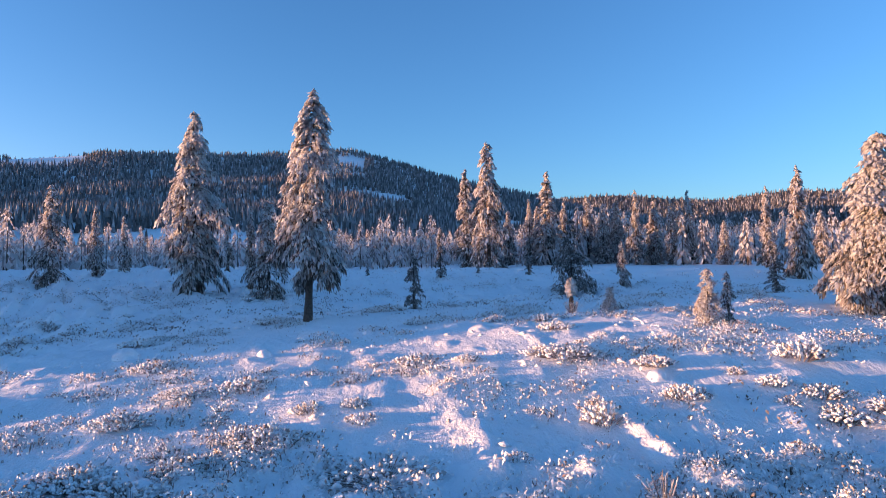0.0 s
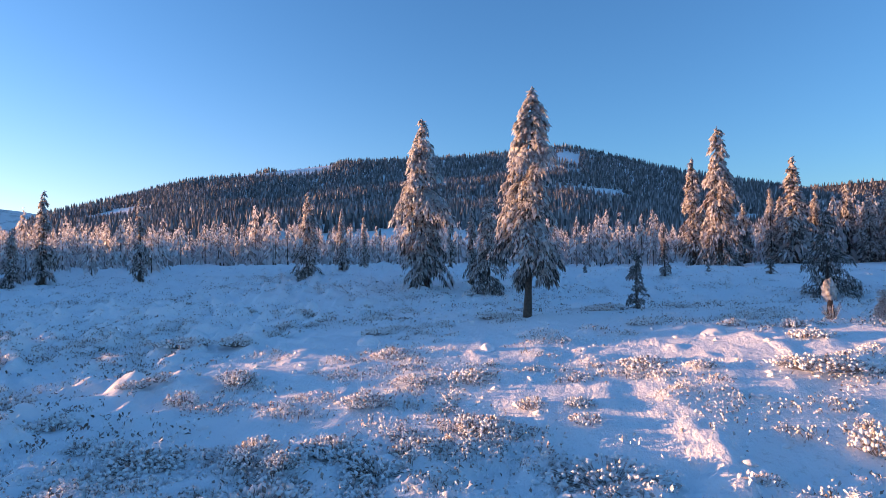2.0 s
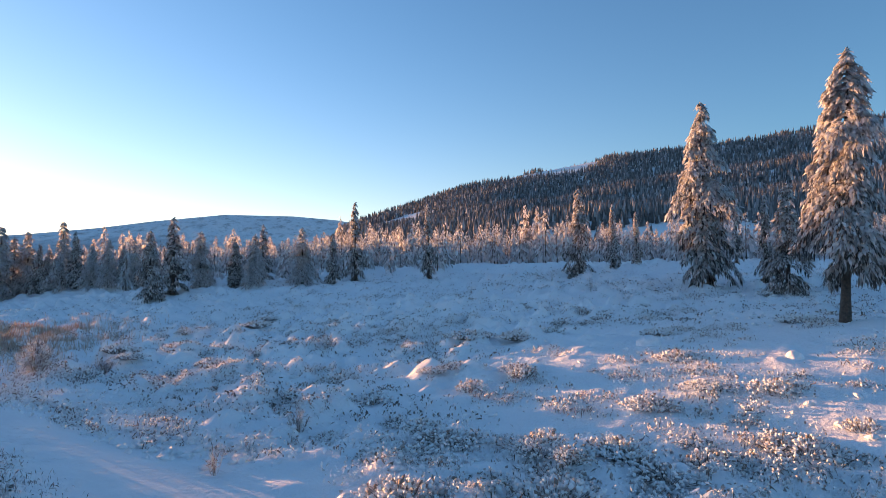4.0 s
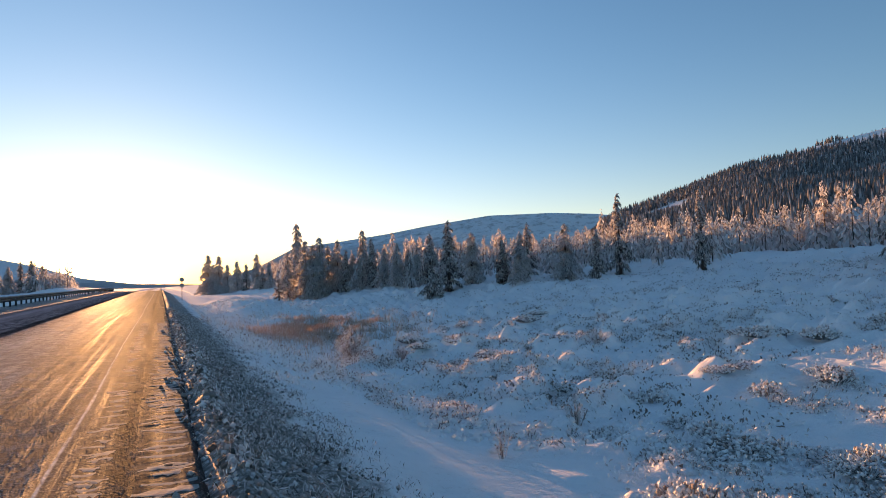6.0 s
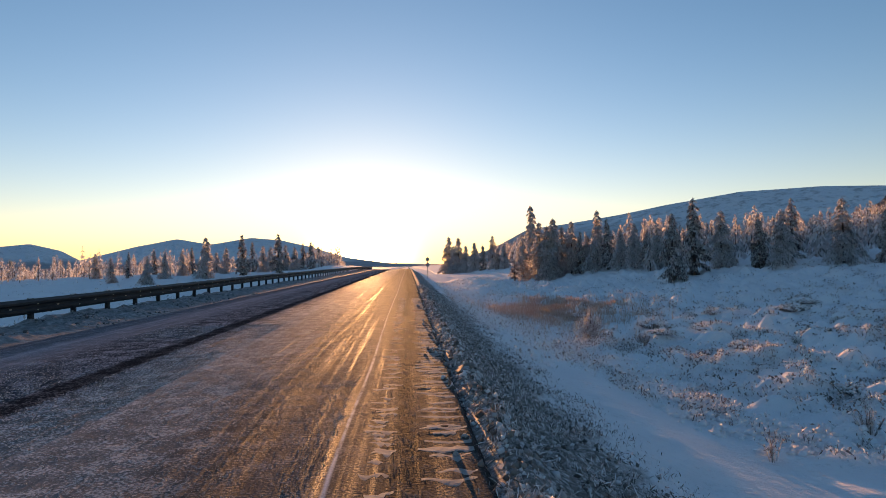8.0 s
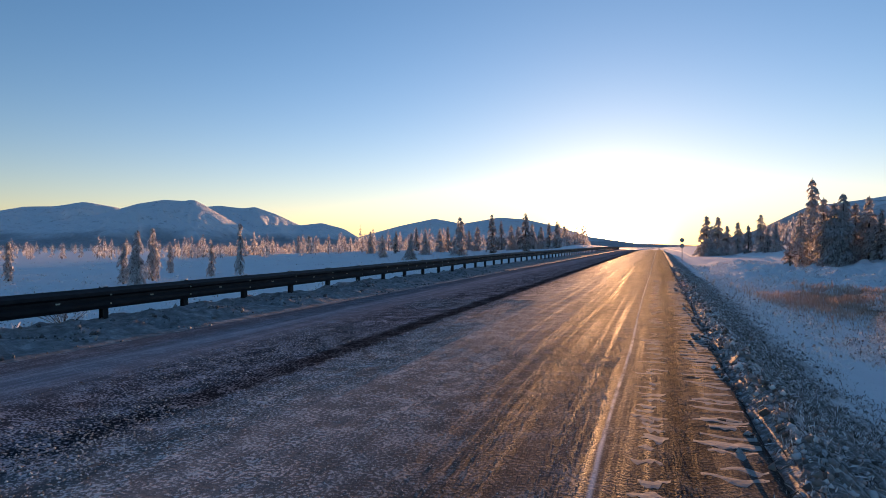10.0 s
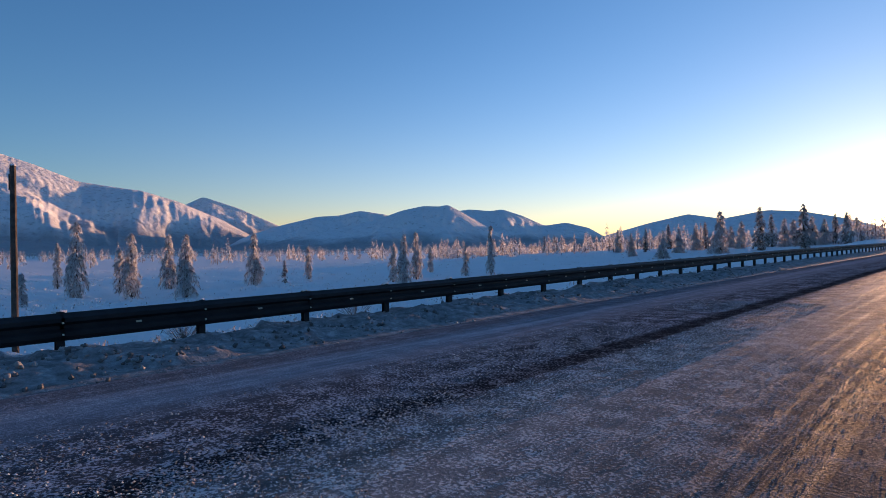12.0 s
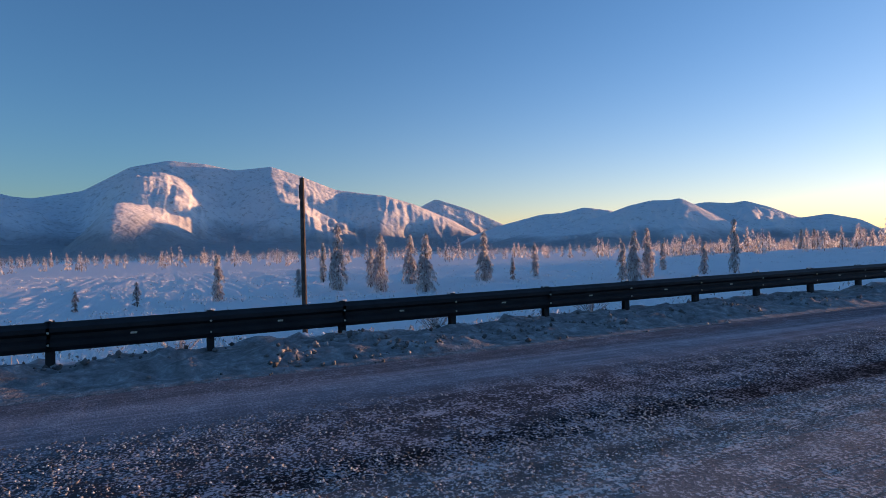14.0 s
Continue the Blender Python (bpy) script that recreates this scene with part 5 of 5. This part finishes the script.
ok = (fbm(x, y, 0.9, 3, 617) > rng.uniform(0.4, 0.6, n)) & (x < ROAD_L)
clods("berm_clods", "frozen clods of dirty snow along the ploughed bank", x[ok], y[ok], 0.04, 619, 0.25, M_DIRTCLOD)

# thin ribs of packed snow that a tyre left across the shoulder
M_RIB = island_material("packed_snow_rib", [(0.0, (0.80, 0.77, 0.75)), (1.0, (0.93, 0.92, 0.91))], 0.8, 0.65)
rng = np.random.default_rng(641)
verts, faces = [], []
for x0, x1, share in ((-0.45, 0.1, 0.95), (-0.95, -0.58, 0.7)):
    for y0 in np.arange(-3.0, 26.0, 0.14):
        if rng.uniform() > share * (0.5 + float(fbm(x0, y0, 1.6, 2, 643))):
            continue
        a, b2 = x0 + rng.uniform(0, 0.15), x1 - rng.uniform(0, 0.15)
        k = 9
        xs = np.linspace(a, b2, k)
        bend = rng.uniform(-0.06, 0.06) + 0.03 * np.sin(np.linspace(0, rng.uniform(3, 8), k) + rng.uniform(0, 6)) + rng.normal(0, 0.006, k)
        ys = y0 + rng.normal(0, 0.03) + bend
        wide = (0.016 + 0.02 * rng.uniform(0, 1, k)) * np.sin(np.linspace(0.25, 2.9, k)) ** 0.5
        high = wide * rng.uniform(0.08, 0.14)
        zs = road_z(ys) + road_relief(xs, ys)
        at = len(verts)
        for i in range(k):
            verts += [(xs[i], ys[i] - 4.0 * wide[i], zs[i] - 0.0015), (xs[i], ys[i], zs[i] + high[i]), (xs[i], ys[i] + 0.7 * wide[i], zs[i] - 0.003)]
        for i in range(k - 1):
            p, q = at + 3 * i, at + 3 * i + 3
            faces += [(p, q, q + 1), (p, q + 1, p + 1), (p + 1, q + 1, q + 2), (p + 1, q + 2, p + 2)]
tagged(mesh_object("tyre_ribs", np.array(verts), np.array(faces), M_RIB, smooth_shade=True), "thin wavy ribs of packed snow in a tyre track", "snow", kind="stuff")

# woods on the far eastern ridge and on the lower plateau
rng = np.random.default_rng(78)


def ridge_top(az, pairs, r, r_front, r_crest):
    a, e = zip(*pairs)
    t = np.clip((r - r_front) / (r_crest - r_front), 0, 1)
    return r_crest * np.tan(np.radians(np.interp(az, a, e))) * t ** 1.5


N = 14000
A = rng.uniform(98, 146, N)
R = np.sqrt(rng.uniform(1000 ** 2, 1720 ** 2, N))
X, Y = R * np.sin(np.radians(A)), R * np.cos(np.radians(A))
Z = ridge_top(A, [(95, 4), (104, 7.3), (112, 7.5), (118, 6.7), (121, 6.4), (126, 6.8), (132, 6.2), (140, 5), (150, 3)], R, 1000, 1700) - 8
woods("ridge_forest", "dark conifer woods on the far ridge", X, Y, Z, rng.uniform(10, 17, N), M_HILLTREE, 6)

# ---- sign beside the road ----
M_SIGN = plain_material("sign_back_steel", (0.24, 0.24, 0.25), (0.36, 0.36, 0.37), 8.0, 0.5, 0.3)
sx, sy, sz = stand(1.55, 92)
sign = new("road_sign")
sign.location = (sx, sy, sz)
tagged(sign, "small double road sign seen from behind on a thin post", "road sign")
bm = bmesh.new()
bmesh.ops.create_cone(bm, cap_ends=True, segments=10, radius1=0.05, radius2=0.05, depth=3.6, matrix=Matrix.Translation((0, 0, 1.5)))
part("post", bm, M_SIGN, sign)
for zz in (2.95, 2.15):
    bm = bmesh.new()
    bmesh.ops.create_cone(bm, cap_ends=True, segments=24, radius1=0.31, radius2=0.31, depth=0.02, matrix=Matrix.Translation((0, -0.07, zz)) @ Matrix.Rotation(radians(90), 4, 'X'))
    part("plate", bm, M_SIGN, sign)

# ---- stump, mounds, bushes and grass ----


def snow_heap(name, az, el, wide, tall, seed, label, category):
    """A knob plastered with snow, with a skirt that runs out on the ground."""
    x, y = ground_at(az, el)
    bm = bmesh.new()
    bmesh.ops.create_icosphere(bm, subdivisions=4, radius=1.0)
    for v in bm.verts:
        a = v.co.copy()
        k = 1 + 0.16 * (noise.noise(a * 1.6 + Vector((seed, 0, 0)))) + 0.06 * noise.noise(a * 5 + Vector((0, seed, 0)))
        flare = 1 + 0.35 * max(0.0, 0.3 - a.z)
        v.co = Vector((a.x * wide * k * flare, a.y * wide * k * flare, (a.z * 0.85 + 0.1) * tall * k))
    for f in bm.faces:
        f.smooth = True
    ob = part(name, bm, M_CAP, None)
    ob.location = (x, y, float(land(x, y)) - 0.06)
    return tagged(ob, label, category)


snow_heap("snow_mound", 67.9, -5.9, 0.40, 0.36, 3.0, "pointed snow-covered stump on the field", "snow mound")
snow_heap("snow_mound", 79.1, -6.6, 0.22, 0.26, 5.0, "rounded snow-capped hummock on the field", "snow mound")
snow_heap("snow_mound", 99.3, -4.8, 0.36, 0.22, 8.0, "low snow-covered hummock on the field", "snow mound")
snow_heap("snow_mound", 115.2, -9.2, 0.24, 0.24, 14.0, "small snow-capped stone on the field", "snow mound")

stx, sty = ground_at(107.9, -3.3)
stz = float(land(stx, sty))
M_CRUST = plain_material("wind_crust", (0.34, 0.29, 0.25), (0.86, 0.83, 0.80), 7.0, 0.85, bump=0.9, bdist=0.05)
stump = new("stump")
stump.location = (stx, sty, stz)
tagged(stump, "broken tree stump plastered with wind-blown snow", "stump")
rng = np.random.default_rng(71)
tv, tf, _ = trunk_arrays(1.15, 0.1, rng, 12, 8, 0.05)
mesh_object("trunk", tv, tf, M_BARK, stump, True)
bm = bmesh.new()
bmesh.ops.create_icosphere(bm, subdivisions=3, radius=1.0)
for v in bm.verts:
    k = 1 + 0.6 * noise.noise(v.co * 2.4) + 0.4 * noise.noise(v.co * 7)
    v.co = Vector((v.co.x * 0.19 * k - 0.03, v.co.y * 0.2 * k + 0.03, v.co.z * 0.33 * k + 0.86))
for f in bm.faces:
    f.smooth = True
part("snow", bm, M_CRUST, stump)


def bush(az, dist, tall, wide, n, seed, label):
    """A leafless frosted bush of many thin upright stems."""
    x, y, z = stand(az, dist)
    rng = np.random.default_rng(seed)
    root = new("bush")
    root.location = (x, y, z)
    a = rng.uniform(0, 2 * np.pi, n)
    lean = rng.uniform(0.05, 1.0, n) * wide
    h = tall * rng.uniform(0.45, 1.0, n) * (1.1 - 0.4 * lean / wide)
    base = np.stack([0.25 * lean * np.cos(a), 0.25 * lean * np.sin(a), np.full(n, -0.05)], -1)
    tip = np.stack([lean * np.cos(a), lean * np.sin(a), h], -1)
    stem = tubes(base, tip, np.full(n, 0.011), np.full(n, 0.005))
    m = 7
    k = rng.uniform(0.3, 1.0, (n, m, 1))
    p = (base[:, None] * (1 - k) + tip[:, None] * k).reshape(-1, 3)
    d = np.repeat(tip - base, m, 0) * 0.5 + rng.normal(0, 0.35, (n * m, 3)) * tall
    d /= np.linalg.norm(d, axis=1)[:, None]
    ln = rng.uniform(0.08, 0.22, n * m) * tall
    twig = tubes(p, p + d * ln[:, None], np.full(n * m, 0.007), np.full(n * m, 0.003))
    sd = np.cross(d, rng.normal(0, 1, d.shape))
    sd /= np.linalg.norm(sd, axis=1)[:, None] + 1e-9
    fz = fronds(p, d, sd, ln * 0.8, ln * 0.12)
    tagged(mesh_object("stemwork", *join([stem, twig]), M_RIME, root), kind="stuff")
    tagged(mesh_object("frost", *fz, M_SHRUBRIME, root), kind="stuff")
    return tagged(root, label, "bush")


bush(108.0, math.hypot(stx, sty) - 0.3, 0.5, 0.42, 34, 20, "dark bare twigs round the broken stump")
bush(15.5, math.hypot(*ground_at(15.5, -7.2)), 1.25, 0.6, 90, 21, "leafless frosted willow bush beside the ditch")
bush(20.2, math.hypot(*ground_at(20.2, -7.6)), 0.6, 0.35, 30, 22, "small frosted bush in the ditch")
bush(21.5, 28.5, 0.6, 0.6, 26, 23, "small frosted bush in the ditch")
bush(38.5, 25.5, 0.8, 0.4, 18, 24, "thin frosted stalks on the snowfield")
bush(35.2, 13.6, 0.5, 0.4, 24, 25, "low frosted tuft of twigs")
bush(27.8, 10.8, 0.5, 0.25, 10, 26, "few frosted stalks in the ditch")
bush(63.4, 37, 1.3, 0.25, 7, 27, "spindly leafless sapling in the snow")
bush(59.8, 42, 1.2, 0.2, 6, 28, "spindly leafless sapling in the snow")
bush(115.5, 9.2, 0.5, 0.3, 16, 29, "dry frosted stalks near the road")
bush(-66.0, 13.2, 0.45, 0.5, 22, 30, "dry frosted weeds behind the guard rail")
bush(-87.5, 12.8, 0.4, 0.5, 20, 31, "dry frosted weeds behind the guard rail")
bush(-52.0, 15.5, 0.45, 0.6, 22, 32, "dry frosted weeds behind the guard rail")

M_STRAW = island_material("russet_grass", [(0.0, (0.58, 0.42, 0.31)), (0.5, (0.76, 0.62, 0.51)), (1.0, (0.88, 0.82, 0.78))], 0.9, 0.55)


def grass(name, label, az0, az1, d0, d1, n, tall, seed):
    rng = np.random.default_rng(seed)
    a, d = np.radians(rng.normal((az0 + az1) / 2, (az1 - az0) / 4, n * 2)), rng.normal((d0 + d1) / 2, (d1 - d0) / 4, n * 2)
    x, y = d * np.sin(a), d * np.cos(a)
    ok = (fbm(x, y, 3.0, 3, seed) > rng.uniform(0.35, 0.6, n * 2)) & ((x > 2.0) | (x < RAIL_X - 0.5))
    x, y = x[ok], y[ok]
    p = np.stack([x, y, land(x, y) - 0.02], -1)
    h = tall * rng.uniform(0.5, 1.2, len(x))
    q = p + np.stack([rng.normal(0, 0.25, len(x)) * h, rng.normal(0, 0.25, len(x)) * h, h], -1)
    ob = mesh_object(name, *tubes(p, q, np.full(len(x), 0.012), np.full(len(x), 0.006)), M_STRAW)
    return tagged(ob, label, "grass", kind="stuff")


grass("grass", "russet frosted grass standing in the ditch", 6.5, 21.0, 30, 46, 5200, 0.36, 41)
grass("rail_grass", "dry pale grass behind the guard rail", -100, -35, 12.5, 16, 600, 0.2, 43)
